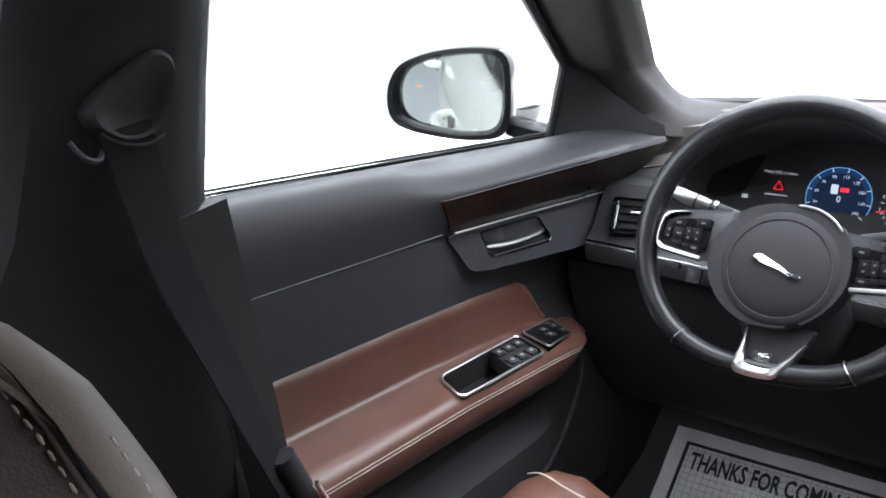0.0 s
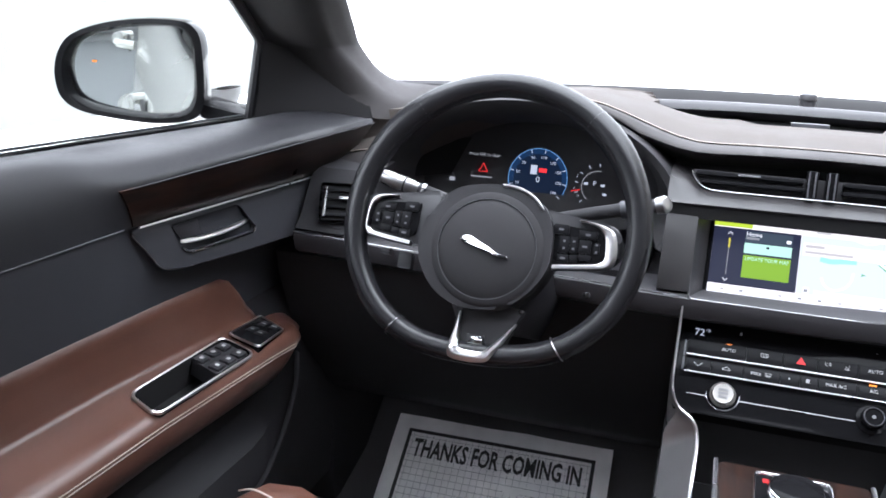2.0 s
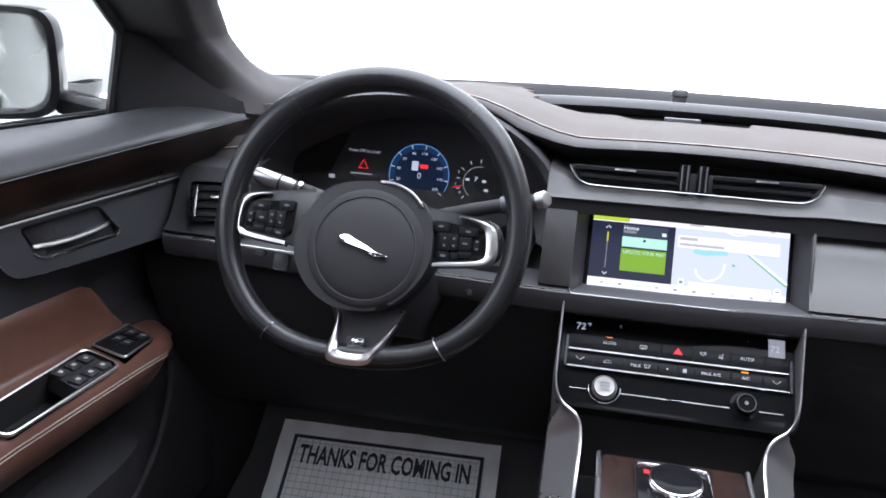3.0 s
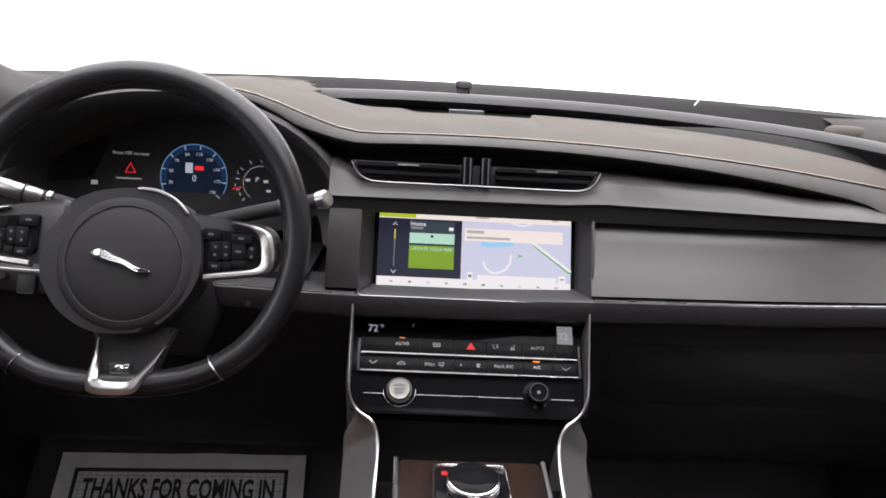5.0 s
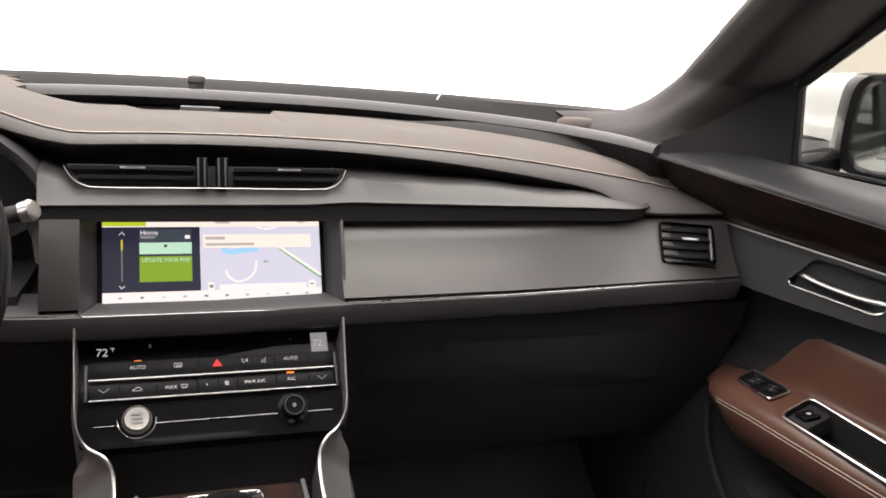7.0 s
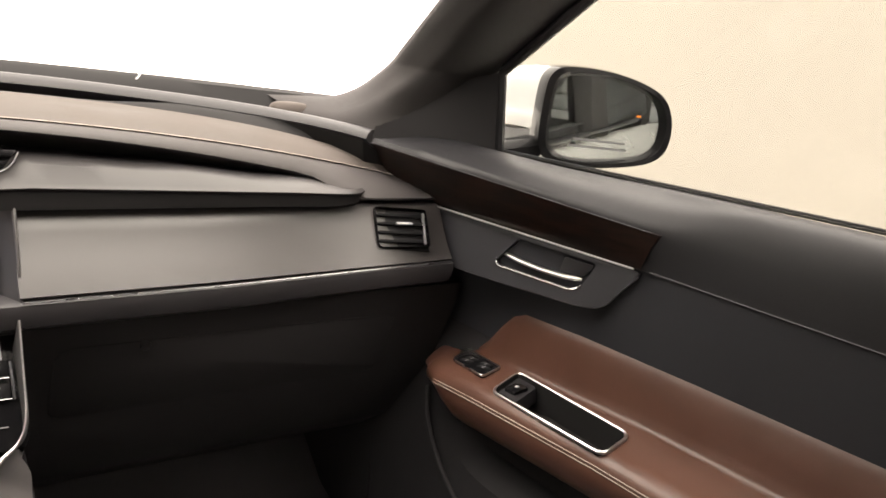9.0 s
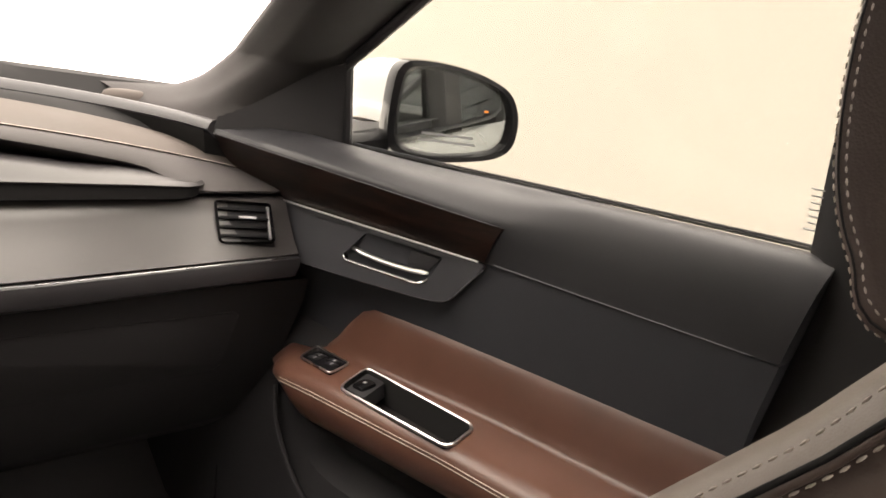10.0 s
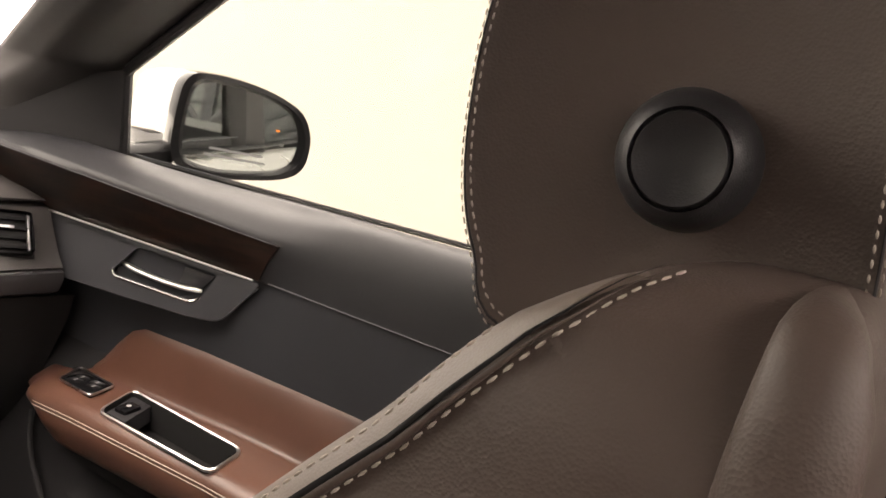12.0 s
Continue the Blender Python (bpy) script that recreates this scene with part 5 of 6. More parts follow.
# column, stalks and the selector paddles behind the wheel
column = thing("steering_column", "black steering column shroud with two stalks", "steering column", (-0.366, -0.1, 0.75))
part("shroud", loft([[on_wheel(x * w, y * w - 0.03, z) for x, y in ((-0.05, 0.04), (0.05, 0.04), (0.06, -0.02), (0.035, -0.07), (-0.035, -0.07), (-0.06, -0.02))] for w, z in ((0.8, -0.02), (1.0, -0.05), (1.1, -0.20))]), HARD_BLACK, column, "black column shroud")
for s in (-1, 1):
    pts = spline([on_wheel(s * 0.05, 0.045, -0.11), on_wheel(s * 0.11, 0.060, -0.10), on_wheel(s * 0.160, 0.071, -0.094), on_wheel(s * 0.180, 0.0755, -0.0915)], 4)
    stalk = part("stalk", tube(pts, 0.0085, 10), LOWER_BLACK, column, "black stalk")
    if s < 0:
        part("barrel", tube([on_wheel(s * 0.128, 0.064, -0.0975), on_wheel(s * 0.131, 0.0647, -0.097), on_wheel(s * 0.160, 0.071, -0.094), on_wheel(s * 0.176, 0.0745, -0.092), on_wheel(s * 0.181, 0.0757, -0.0914)], [0.0080, 0.0092, 0.0100, 0.0100, 0.0080], 16), BLADE, stalk, "satin grey switch barrel")
        for k in (0.146, 0.167):
            part("groove", tube([on_wheel(s * k, 0.0680 + 0.21 * (k - 0.146), -0.0954), on_wheel(s * (k + 0.002), 0.0685 + 0.21 * (k - 0.146), -0.0952)], 0.0107, 16), DEEP_BLACK, stalk, "dark ring")
        part("collar", tube([on_wheel(s * 0.118, 0.0618, -0.0985), on_wheel(s * 0.123, 0.0629, -0.098)], 0.0105, 14), DULL_CHROME, stalk, "bright collar")
    else:
        part("collar", tube([on_wheel(s * 0.135, 0.0655, -0.097), on_wheel(s * 0.143, 0.0672, -0.096)], 0.0112, 12), GREY_METAL, stalk, "ribbed grey collar")
        part("tip", tube([on_wheel(s * 0.176, 0.0745, -0.092), on_wheel(s * 0.186, 0.0768, -0.0900), on_wheel(s * 0.189, 0.0775, -0.0880)], [0.0100, 0.0112, 0.0085], 16), DULL_CHROME, stalk, "silver stalk tip")
part("release_pin", tube([on_wheel(0.112, -0.046, -0.05), on_wheel(0.116, -0.046, -0.042)], [0.004, 0.0035], 10), DULL_CHROME, column, "small bright release pin")


# ==== doors ====
def belt_line(y):
    t = min(1.0, max(0.0, -y / 0.437))
    return Vector((0.617 + 0.09 * t + 0.012 * max(0, (-y - 0.437) / 0.3), y, 0.990 - 0.028 * t - 0.006 * max(0, (-y - 0.437) / 0.3)))


def strip_line(y):
    t = min(1.0, max(-0.15, (-y - 0.072) / 0.344))
    return Vector((0.682 + 0.033 * t, y, 0.9125))


def sill_line(y):
    return Vector((0.764, y, 0.993 + 0.015 * min(1, max(0, (-y - 0.1) / 0.62))))


def brown_top(y):
    return ramp(-y, (0.06, 0.690), (0.12, 0.706), (0.150, 0.724), (0.175, 0.757), (0.200, 0.785), (0.219, 0.7965), (0.334, 0.8025), (0.50, 0.806), (0.75, 0.809))


def brown_crease(y):
    return ramp(-y, (0.06, 0.692), (0.12, 0.708), (0.17, 0.720), (0.215, 0.737), (0.325, 0.752), (0.46, 0.762), (0.60, 0.767), (0.75, 0.768))


def pad_top(y):
    return ramp(-y, (0.06, 0.697), (0.12, 0.711), (0.16, 0.717), (0.24, 0.723), (0.46, 0.7335), (0.75, 0.737))


def rear_edge(bm, end):
    """Slant the rear end of a door part as the door's edge leans."""
    for v in bm.verts:
        if v.co.y < -0.6:
            v.co.y = -0.6 + (v.co.y + 0.6) * (-0.1285 - 0.21 * (v.co.z - 0.8)) / (end + 0.6)
    return bm


def car_door(s):
    """A front door's inner side; s: -1 for the driver's, 1 for the passenger's."""
    driver = s < 0
    out = 0.016 if driver else 0.0
    label = "black door card with brown leather armrest and switch pack" if driver else "black door card with brown leather armrest and grab pocket"
    door = thing("door_1" if driver else "door_2", label, "car door", (s * 0.75, -0.35, 0.35), group="front doors", kind="structure")

    def put(name, bm, mat, parent=None, label="", smooth=True, angle=40):
        return part(name, mirror_x(bm, s), mat, parent or door, label, smooth, angle)

    ys = [0.014 - 0.76 * i / 38 for i in range(39)]
    # upper leather roll, and the card below its crease down to the armrest
    secs, card = [], []
    for y in ys:
        a, b, c = sill_line(y), belt_line(y), strip_line(y)
        g = 1.0 + 0.7 * ease(-y, (0.08, 1.0), (0.42, 0.0))
        roll = spline([a + Vector((0.004, 0, -0.02)), a + Vector((-0.002, 0, -0.002)), a + Vector((-0.012, 0, 0.002)), a.lerp(b, 0.35) + Vector((0, 0, 0.0080 * g)), a.lerp(b, 0.65) + Vector((0, 0, 0.0090 * g)), a.lerp(b, 0.87) + Vector((0, 0, 0.0045 * g)), b + Vector((0.0005, 0, -0.002)),
                       b.lerp(c, 0.45) + Vector((-0.0025, 0, 0)), c + Vector((-0.001, 0, 0.004)), c + Vector((0.002, 0, 0.0))], 3)
        # behind the veneer the roll is one full round
        k = ease(-y, (0.40, 0.0), (0.53, 1.0))
        top, low = a + Vector((-0.012, 0, 0.002)), c + Vector((-0.001, 0, 0.002))
        n = len(roll) - 7
        for q in range(n):
            u = math.pi / 2 * q / (n - 1)
            full = Vector((top.x - (top.x - low.x) * math.sin(u) ** 0.75, y, low.z + (top.z - low.z) * math.cos(u) ** 0.75))
            roll[6 + q] = roll[6 + q].lerp(full, k)
        secs.append(roll + [(c.x + 0.02, y, c.z), (0.770, y, 0.94), (0.772, y, 0.97)])
        j = ease(-y, (0.41, 0.0), (0.46, 1.0))
        card.append([(c.x + 0.003 - 0.002 * j, y, c.z + 0.0008), (c.x + 0.0065 - 0.0048 * j, y, c.z - 0.004), (c.x + 0.010 - 0.005 * j, y, 0.86), (0.737, y, 0.80), (0.745, y, 0.72), (0.775, y, 0.70), (0.775, y, c.z + 0.0008)])
    put("upper_roll", rear_edge(loft(secs), -0.746), DOOR_LEATHER, label="soft black leather roll under the window")
    put("door_card", rear_edge(loft(card), -0.746), DOOR_BLACK, label="soft black door card")
    # weather strip along the glass
    put("weather_strip", tube([sill_line(y) + Vector((0.001, 0, 0.0030)) for y in ys if y < -0.08], 0.0015, 6), TROUGH_BLACK, label="thin black rubber strip")
    put("weather_strip", tube([sill_line(y) + Vector((0.010, 0, 0.0048)) for y in ys if y < -0.08], 0.0016, 6), DOOR_BLACK, label="thin black rubber strip")
    # veneer panel
    secs = []
    for i in range(25):
        u = i / 24
        yt, yb = 0.012 - 0.449 * u, 0.012 - 0.428 * u
        t, b = belt_line(yt) + Vector((0, 0, -0.003)), strip_line(yb) + Vector((0, 0, 0.002))
        if u == 1:
            b.y += 0.004
        row = [t.lerp(b, k / 8) + Vector((-0.0014 - 0.0032 * math.sin(math.pi * (k / 8) ** 0.95), 0, 0)) for k in range(9)]
        secs.append(row + [b + Vector((0.012, 0, 0)), t + Vector((0.012, 0, 0))])
    put("veneer", loft(secs), WOOD, label="dark glossy wood veneer")
    put("trim_line", tube([belt_line(y) + Vector((-0.0035, 0, -0.0025)) for y in ys if y > -0.44], 0.0005, 6), GREY_METAL, label="thin bright line over the veneer")
    put("chrome_strip", tube([strip_line(y) + Vector((-0.004, 0, 0.0005)) for y in ys if y > -0.42], 0.0013, 8), SILVER, label="bright satin strip")
    put("crease_line", tube([strip_line(y) + Vector((-0.0005, 0, 0.0015)) for y in ys if -0.735 < y < -0.41], 0.0010, 6), GREY_METAL, label="raised crease line")
    # slate panel with the handle bay
    pm = frame3((strip_line(-0.072).x + 0.0030, -0.072, 0.0), (strip_line(-0.416).x - strip_line(-0.072).x, -0.344, 0), (0, 0, 1))
    k = math.hypot(1, 0.033 / 0.344)

    def at(y, z):
        return ((-y - 0.072) * k, z)

    outline = rounded([at(0.005, 0.911), at(-0.416, 0.911), at(-0.388, 0.880), at(-0.366, 0.8515), at(-0.325, 0.8455), at(-0.218, 0.839), at(-0.104, 0.834), at(0.005, 0.832)], 0.016, 5)
    slate = put("slate_panel", plate(outline, 0.012, pm, 0.002), GREY_METAL, label="slate grey satin metal panel")
    put("panel_edge", tube([pm @ Vector((x, z, -0.0008)) for x, z in outline if z < 0.905 and x > -0.07], 0.0008, 6), DULL_CHROME, slate, "fine bright edge of the panel")
    bay = rounded([at(-0.226, 0.9035), at(-0.352, 0.9035), at(-0.332, 0.869), at(-0.318, 0.862), at(-0.196, 0.860), at(-0.192, 0.867)], 0.008, 4)
    carve(slate, mirror_x(plate(bay, 0.05, pm @ Matrix.Translation((0, 0, 0.02))), s))
    put("handle_bay", plate(bay, 0.004, pm @ Matrix.Translation((0, 0, -0.010))), TROUGH_BLACK, slate, "black handle bay", smooth=False)
    put("bay_rim", tube([pm @ Vector((x, z, 0.0006)) for x, z in bay if z < 0.8755], 0.0013, 6), CHROME, slate, "thin chrome rim")
    lever = [pm @ Vector((*at(y, z), h)) for y, z, h in ((-0.200, 0.8770, -0.009), (-0.225, 0.8752, -0.003), (-0.265, 0.8742, -0.001), (-0.305, 0.8750, -0.003), (-0.328, 0.8775, -0.009))]
    put("handle", tube(spline(lever, 5), 0.0042, 8, squash=0.8), SILVER, slate, "satin silver inner door handle")
    put("handle_block", plate(rounded([at(-0.30, 0.899), at(-0.345, 0.899), at(-0.330, 0.880), at(-0.295, 0.880)], 0.003), 0.006, pm @ Matrix.Translation((0, 0, -0.003)), 0.001), HARD_BLACK, slate)
    # brown armrest
    secs = []
    for i in range(34):
        y = -0.066 - 0.016 * i if i < 5 else -0.138 - 0.614 * (i - 5) / 28
        zt, zc, zp = brown_top(y), brown_crease(y), pad_top(y)
        nose = ease(-y, (0.060, 0.15), (0.10, 0.62), (0.15, 0.93), (0.19, 1.0))
        thick = ease(-y, (0.060, 0.05), (0.13, 0.45), (0.22, 1.0))
        w = out
        g = ease(-y, (0.15, 0.0), (0.235, 1.0))
        prof = [(0.7385, zt - 0.004), (0.7335, zt), (0.7285, zt - 0.010), (0.7245 + w * 0.3, zc + (zt - zc) * 0.45), (0.7215 + w * 0.4, zc + 0.006 * g), (0.7165 + w * 0.5, zp + 0.010 * g - 0.003 * (1 - g)), (0.7085 + w * 0.6, zp + 0.004 * g), (0.69 + w, zp), (0.665 + w, zp - 0.003),
                (0.648 + w, zp - 0.006), (0.637 + w, zp - 0.014), (0.633 + w, zp - 0.028), (0.636 + w, zp - 0.045), (0.648 + w, zp - 0.066), (0.665 + w, zp - 0.074)]
        prof = [(0.7385 - (0.7385 - x) * (nose if x < 0.73 else 1), z if z > zp - 0.01 else zp - 0.01 - (zp - 0.01 - z) * thick) for x, z in prof]
        pts = spline([(x, y, z) for x, z in prof], 2)
        secs.append(pts + [Vector((0.755, y, zp - 0.01 - 0.064 * thick)), Vector((0.755, y, zt - 0.004))])
    arm = put("armrest", rear_edge(loft(secs), -0.752), BROWN, label="saddle brown leather armrest with double stitching")
    for dz in (0.0, 0.0045):
        put("stitch_line", tube([(0.6325 + out + 0.0006, y, pad_top(y) - 0.0195 - dz) for y in [-0.17 - 0.535 * i / 24 for i in range(25)]], 0.0006, 5), THREAD, arm, "cream stitch line")
    # grab pocket sunk into the pad
    quad = [(0.6555, -0.272), (0.7150, -0.253), (0.6985, -0.455), (0.6465, -0.465)]
    if driver:
        quad = [(0.6650, -0.268), (0.7180, -0.256), (0.7085, -0.450), (0.6620, -0.468)]
    tm = frame3((0, -0.36, pad_top(-0.36) + 0.0010 - 0.15 * (0.69 + out * 0.7)), (1, 0, 0.15), (0, 1, -0.052))
    ring = rounded([(x, y + 0.36) for x, y in quad], 0.012, 4)
    mx, my = sum(p[0] for p in ring) / len(ring), sum(p[1] for p in ring) / len(ring)
    inset = [(mx + (x - mx) * 0.965, my + (y - my) * 0.992) for x, y in ring]
    carve(arm, mirror_x(plate(ring, 0.075, tm @ Matrix.Translation((0, 0, 0.03))), s))
    put("pocket_rim", frame_ring(ring, 0.0032, 0.0032, tm @ Matrix.Translation((0, 0, 0.0022))), SILVER, arm, "chrome pocket rim")
    put("pocket_floor", plate(inset, 0.004, tm @ Matrix.Translation((0, 0, -0.036))), TROUGH_BLACK, arm, "deep black pocket", smooth=False)
    n = len(ring)
    wall = [[tm @ Vector((x, y, h)) for h in (0.003, -0.04)] for x, y in inset]
    put("pocket_wall", loft(wall, closed=False, caps=False, ring=True), TROUGH_BLACK, arm)
    # switches
    if driver:
        base = [(quad[0][0] + 0.002, quad[0][1] + 0.36 - 0.003), (quad[1][0] - 0.002, quad[1][1] + 0.36 - 0.003), (quad[1][0] - 0.003, -0.330 + 0.36), (quad[0][0] + 0.002, -0.345 + 0.36)]
        pack = put("switch_pack", plate(rounded(base, 0.004), 0.02, tm @ Matrix.Translation((0, 0, -0.001)), 0.0015), HARD_BLACK, arm, "black window switch pack")
        for r in range(2):
            for c in range(3):
                x, y = 0.6790 + 0.025 * r, 0.080 - 0.024 * c + 0.004 * r
                put("key", plate(rounded(rect(x - 0.008, y - 0.010, x + 0.008, y + 0.009), 0.003), 0.006, tm @ Matrix.Translation((0, 0, 0.0025)), 0.002), HARD_BLACK, pack)
                put("mark", plate(rounded(rect(x - 0.0025, y - 0.003, x + 0.0025, y + 0.003), 0.001), 0.0003, tm @ Matrix.Translation((0, 0, 0.0028))), PRINT_WHITE, pack, smooth=False)
        two = [(0.660, -0.256), (0.7135, -0.240), (0.7200, -0.150), (0.668, -0.178)]
    else:
        base = [(0.6565, 0.085), (0.7125, 0.1035), (0.7095, 0.066), (0.6545, 0.050)]
        pack = put("switch_pack", plate(rounded(base, 0.004), 0.02, tm @ Matrix.Translation((0, 0, -0.003)), 0.0015), HARD_BLACK, arm, "black window switch")
        put("key", plate(rounded(rect(0.672, 0.066, 0.696, 0.086), 0.003), 0.006, tm @ Matrix.Translation((0, 0, 0.001)), 0.002), GLOSS_BLACK, pack)
        put("mark", plate(rounded(rect(0.684, 0.075, 0.689, 0.080), 0.001), 0.0003, tm @ Matrix.Translation((0, 0, 0.0014))), PRINT_WHITE, pack, smooth=False)
        two = [(0.6645, -0.2345), (0.7045, -0.2235), (0.7150, -0.143), (0.6735, -0.161)]
    sm = frame3((0, -0.19, pad_top(-0.19) + 0.0015 - 0.08 * 0.69), (1, 0, 0.08), (0, 1, -0.085))
    q = rounded([(x, y + 0.19) for x, y in two], 0.005, 3)
    pack = put("seat_switches", plate(q, 0.012, sm @ Matrix.Translation((0, 0, 0.001)), 0.001), GLOSS_BLACK, arm, "gloss black switch plate")
    put("rim", frame_ring(q, 0.0020, 0.0022, sm @ Matrix.Translation((0, 0, 0.0020))), SILVER, pack, "thin chrome rim")
    cx = sum(p[0] for p in two) / 4
    for x, y, w, h in ((-0.009, 0.012, 0.006, 0.010), (0.009, 0.014, 0.006, 0.010), (-0.007, -0.022, 0.007, 0.010), (0.010, -0.015, 0.006, 0.010)):
        if not driver:
            x, w = x * 0.6, 0.005
        put("key", plate(rounded(rect(cx + x - w, y - h, cx + x + w, y + h), 0.002), 0.004, sm @ Matrix.Translation((0, 0, 0.0018)), 0.0008), KEY_BLACK, pack)
        put("mark", plate(rect(cx + x - 0.003, y - 0.001, cx + x + 0.003, y + 0.001), 0.0003, sm @ Matrix.Translation((0, 0, 0.0022))), PRINT_WHITE, pack, smooth=False)
    # lower card and map pocket
    secs = []
    for y in [0.06 - 0.80 * i / 20 for i in range(21)]:
        bulge = ease(-y, (0.10, 0.0), (0.26, 0.035), (0.8, 0.04))
        secs.append([(0.745, y, 0.74), (0.722, y, 0.70), (0.715, y, 0.64), (0.712, y, 0.60), (0.705 - bulge, y, 0.575), (0.700 - bulge, y, 0.50), (0.71 - bulge, y, 0.36), (0.775, y, 0.34), (0.775, y, 0.74)])
    put("lower_card", loft(secs), LOWER_BLACK, label="black lower door card with map pocket")
    put("pocket_edge", tube(spline([(0.700, -0.075, 0.640), (0.692, -0.094, 0.600), (0.684, -0.135, 0.560), (0.676, -0.190, 0.528), (0.664, -0.27, 0.512), (0.656, -0.45, 0.508)], 5), 0.0042, 8), LOWER_BLACK, label="rolled edge of the map pocket")
    # dark corner panel by the mirror
    tri = [Vector(q) for q in ((0.764, -0.092, 0.988), (0.726, -0.118, 1.106), (0.690, -0.03, 1.078), (0.632, 0.03, 1.01), (0.620, 0.018, 0.985))]
    bm = bmesh.new()
    a = [bm.verts.new(q + Vector((-0.004, -0.004, 0))) for q in tri]
    b = [bm.verts.new(q + Vector((0.012, 0.012, 0))) for q in tri]
    bm.faces.new(a)
    bm.faces.new(b[::-1])
    for i in range(len(tri)):
        j = (i + 1) % len(tri)
        bm.faces.new((a[i], b[i], b[j], a[j]))
    put("corner_panel", bm, DEEP_BLACK, label="matt black corner panel", angle=25)
    # window frame along the roof pillar
    fr = [frame_edge(k) + Vector((0.004, -0.004, -0.004)) for k in (0.012, 0.1, 0.2, 0.3)]
    put("window_frame", tube([(0.764, -0.094, 0.985)] + [(0.729, -0.117, 1.100)] + fr, 0.007, 8), HARD_BLACK, label="black window frame")
    return door


car_door(-1)
car_door(1)


# ==== outer mirrors ====
def side_mirror(s):
    m = thing("side_mirror", "white door mirror with black frame", "side mirror", (s * 0.80, -0.05, 0.98), group="door mirrors")
    turn = radians(29 if s > 0 else 25)
    mf = frame3((0.922, -0.142, 1.0585), (math.cos(turn), -math.sin(turn), 0), (0, 0.02, 1))
    shape = [(-0.101, -0.040), (-0.100, 0.028), (-0.092, 0.053), (-0.072, 0.063), (-0.02, 0.064), (0.035, 0.056), (0.079, 0.039), (0.098, 0.012), (0.102, -0.018), (0.094, -0.044), (0.068, -0.060), (0.015, -0.070), (-0.04, -0.074), (-0.085, -0.067)]
    loop = [(q.x * 1.02, q.y * 1.07) for q in spline([(*p, 0) for p in shape], 4, closed=True)]

    def ringz(k, z, dx=0.0, dy=0.0):
        return [mf @ Vector((x * k + dx, y * k + dy, z)) for x, y in loop]

    part("frame", mirror_x(loft([ringz(0.80, -0.014), ringz(0.815, -0.002), ringz(0.88, 0.006), ringz(0.975, 0.004), ringz(1.0, -0.008), ringz(1.005, -0.04)], caps=False), s), GLOSS_BLACK, m, "black mirror frame")
    split = -0.030

    def half(k, z, dx, upper):
        return [mf @ Vector((x * k + dx, max(y * k, split) if upper else min(y * k, split + 0.001) - (0 if upper else 0.007 * min(1, max(0, -0.026 - z) / 0.06)), z)) for x, y in loop]

    shape = ((0.995, -0.026, 0.0), (1.0, -0.045, -0.002), (0.99, -0.095, -0.013), (0.95, -0.140, -0.027), (0.87, -0.175, -0.040), (0.73, -0.200, -0.050), (0.5, -0.216, -0.055), (0.2, -0.222, -0.057))
    part("cap", mirror_x(loft([half(k, z, dx, True) for k, z, dx in shape]), s), WHITE_PAINT, m, "white painted mirror cap")
    part("lower_shell", mirror_x(loft([half(k * 0.992, z + 0.001, dx, False) for k, z, dx in shape[:-2]]), s), HARD_BLACK, m, "black lower shell of the mirror")
    # the silvered glass is turned in its frame to show the flank of the car
    aim = Euler((radians(3.3 if s < 0 else 0.8), radians(5.0 if s < 0 else 0.0), 0)).to_matrix().to_4x4()
    mf = mf @ Matrix.Translation((0, 0, -0.006)) @ aim @ Matrix.Translation((0, 0, 0.006))
    gl = [mf @ Vector((x * 0.86, y * 0.86, -0.006)) for x, y in loop]
    bm = bmesh.new()
    bm.faces.new([bm.verts.new(p) for p in gl])
    bm.normal_update()
    glass = part("mirror_glass", mirror_x(bm, s), MIRROR, m, "mirror glass", smooth=False)
    part("telltale", mirror_x(plate(rounded(rect(0.0475, 0.0055, 0.0535, 0.0082), 0.0006), 0.0006, mf @ Matrix.Translation((0, 0, -0.0045))), s), LIT_ORANGE, glass, "lit orange telltale", smooth=False)
    if s > 0:
        for y, a, b in ((-0.036, -0.045, 0.035), (-0.046, -0.05, 0.04)):
            part("text_bar", mirror_x(plate(rect(a, y - 0.0016, b, y + 0.0016), 0.0004, mf @ Matrix.Translation((0, 0, -0.0048))), s), LIT_GREY, glass, smooth=False)
    arm = [(0.76, -0.055, 0.988), (0.80, -0.055, 0.990), (0.84, -0.060, 0.997), (0.875, -0.075, 1.01)]
    secs = []
    for i, p in enumerate(spline(arm, 4)):
        w = 0.032 - 0.0006 * i
        secs.append([p + Vector((0, w * a, 0.016 * b)) for a, b in ((1, -0.6), (1, 0.6), (0.6, 1), (-0.6, 1), (-1, 0.6), (-1, -0.6), (-0.6, -1), (0.6, -1))])
    part("arm", mirror_x(loft(secs), s), GLOSS_BLACK, m, "black mirror arm")


side_mirror(1)
side_mirror(-1)


# ==== seats ====
def seat_front(z):
    """Depth of the backrest's front bolster at a height."""
    return ramp(z, (0.55, -0.66), (0.75, -0.735), (0.90, -0.815), (0.98, -0.875), (1.028, -0.917), (1.056, -0.942), (1.082, -0.961), (1.095, -0.977), (1.101, -0.989), (1.104, -1.000))


def shoulder(z):
    """How far the top of the backrest draws in from its side."""
    return ramp(z, (1.04, 0.0), (1.07, 0.004), (1.09, 0.014), (1.1, 0.03), (1.1035, 0.048), (1.1045, 0.075))


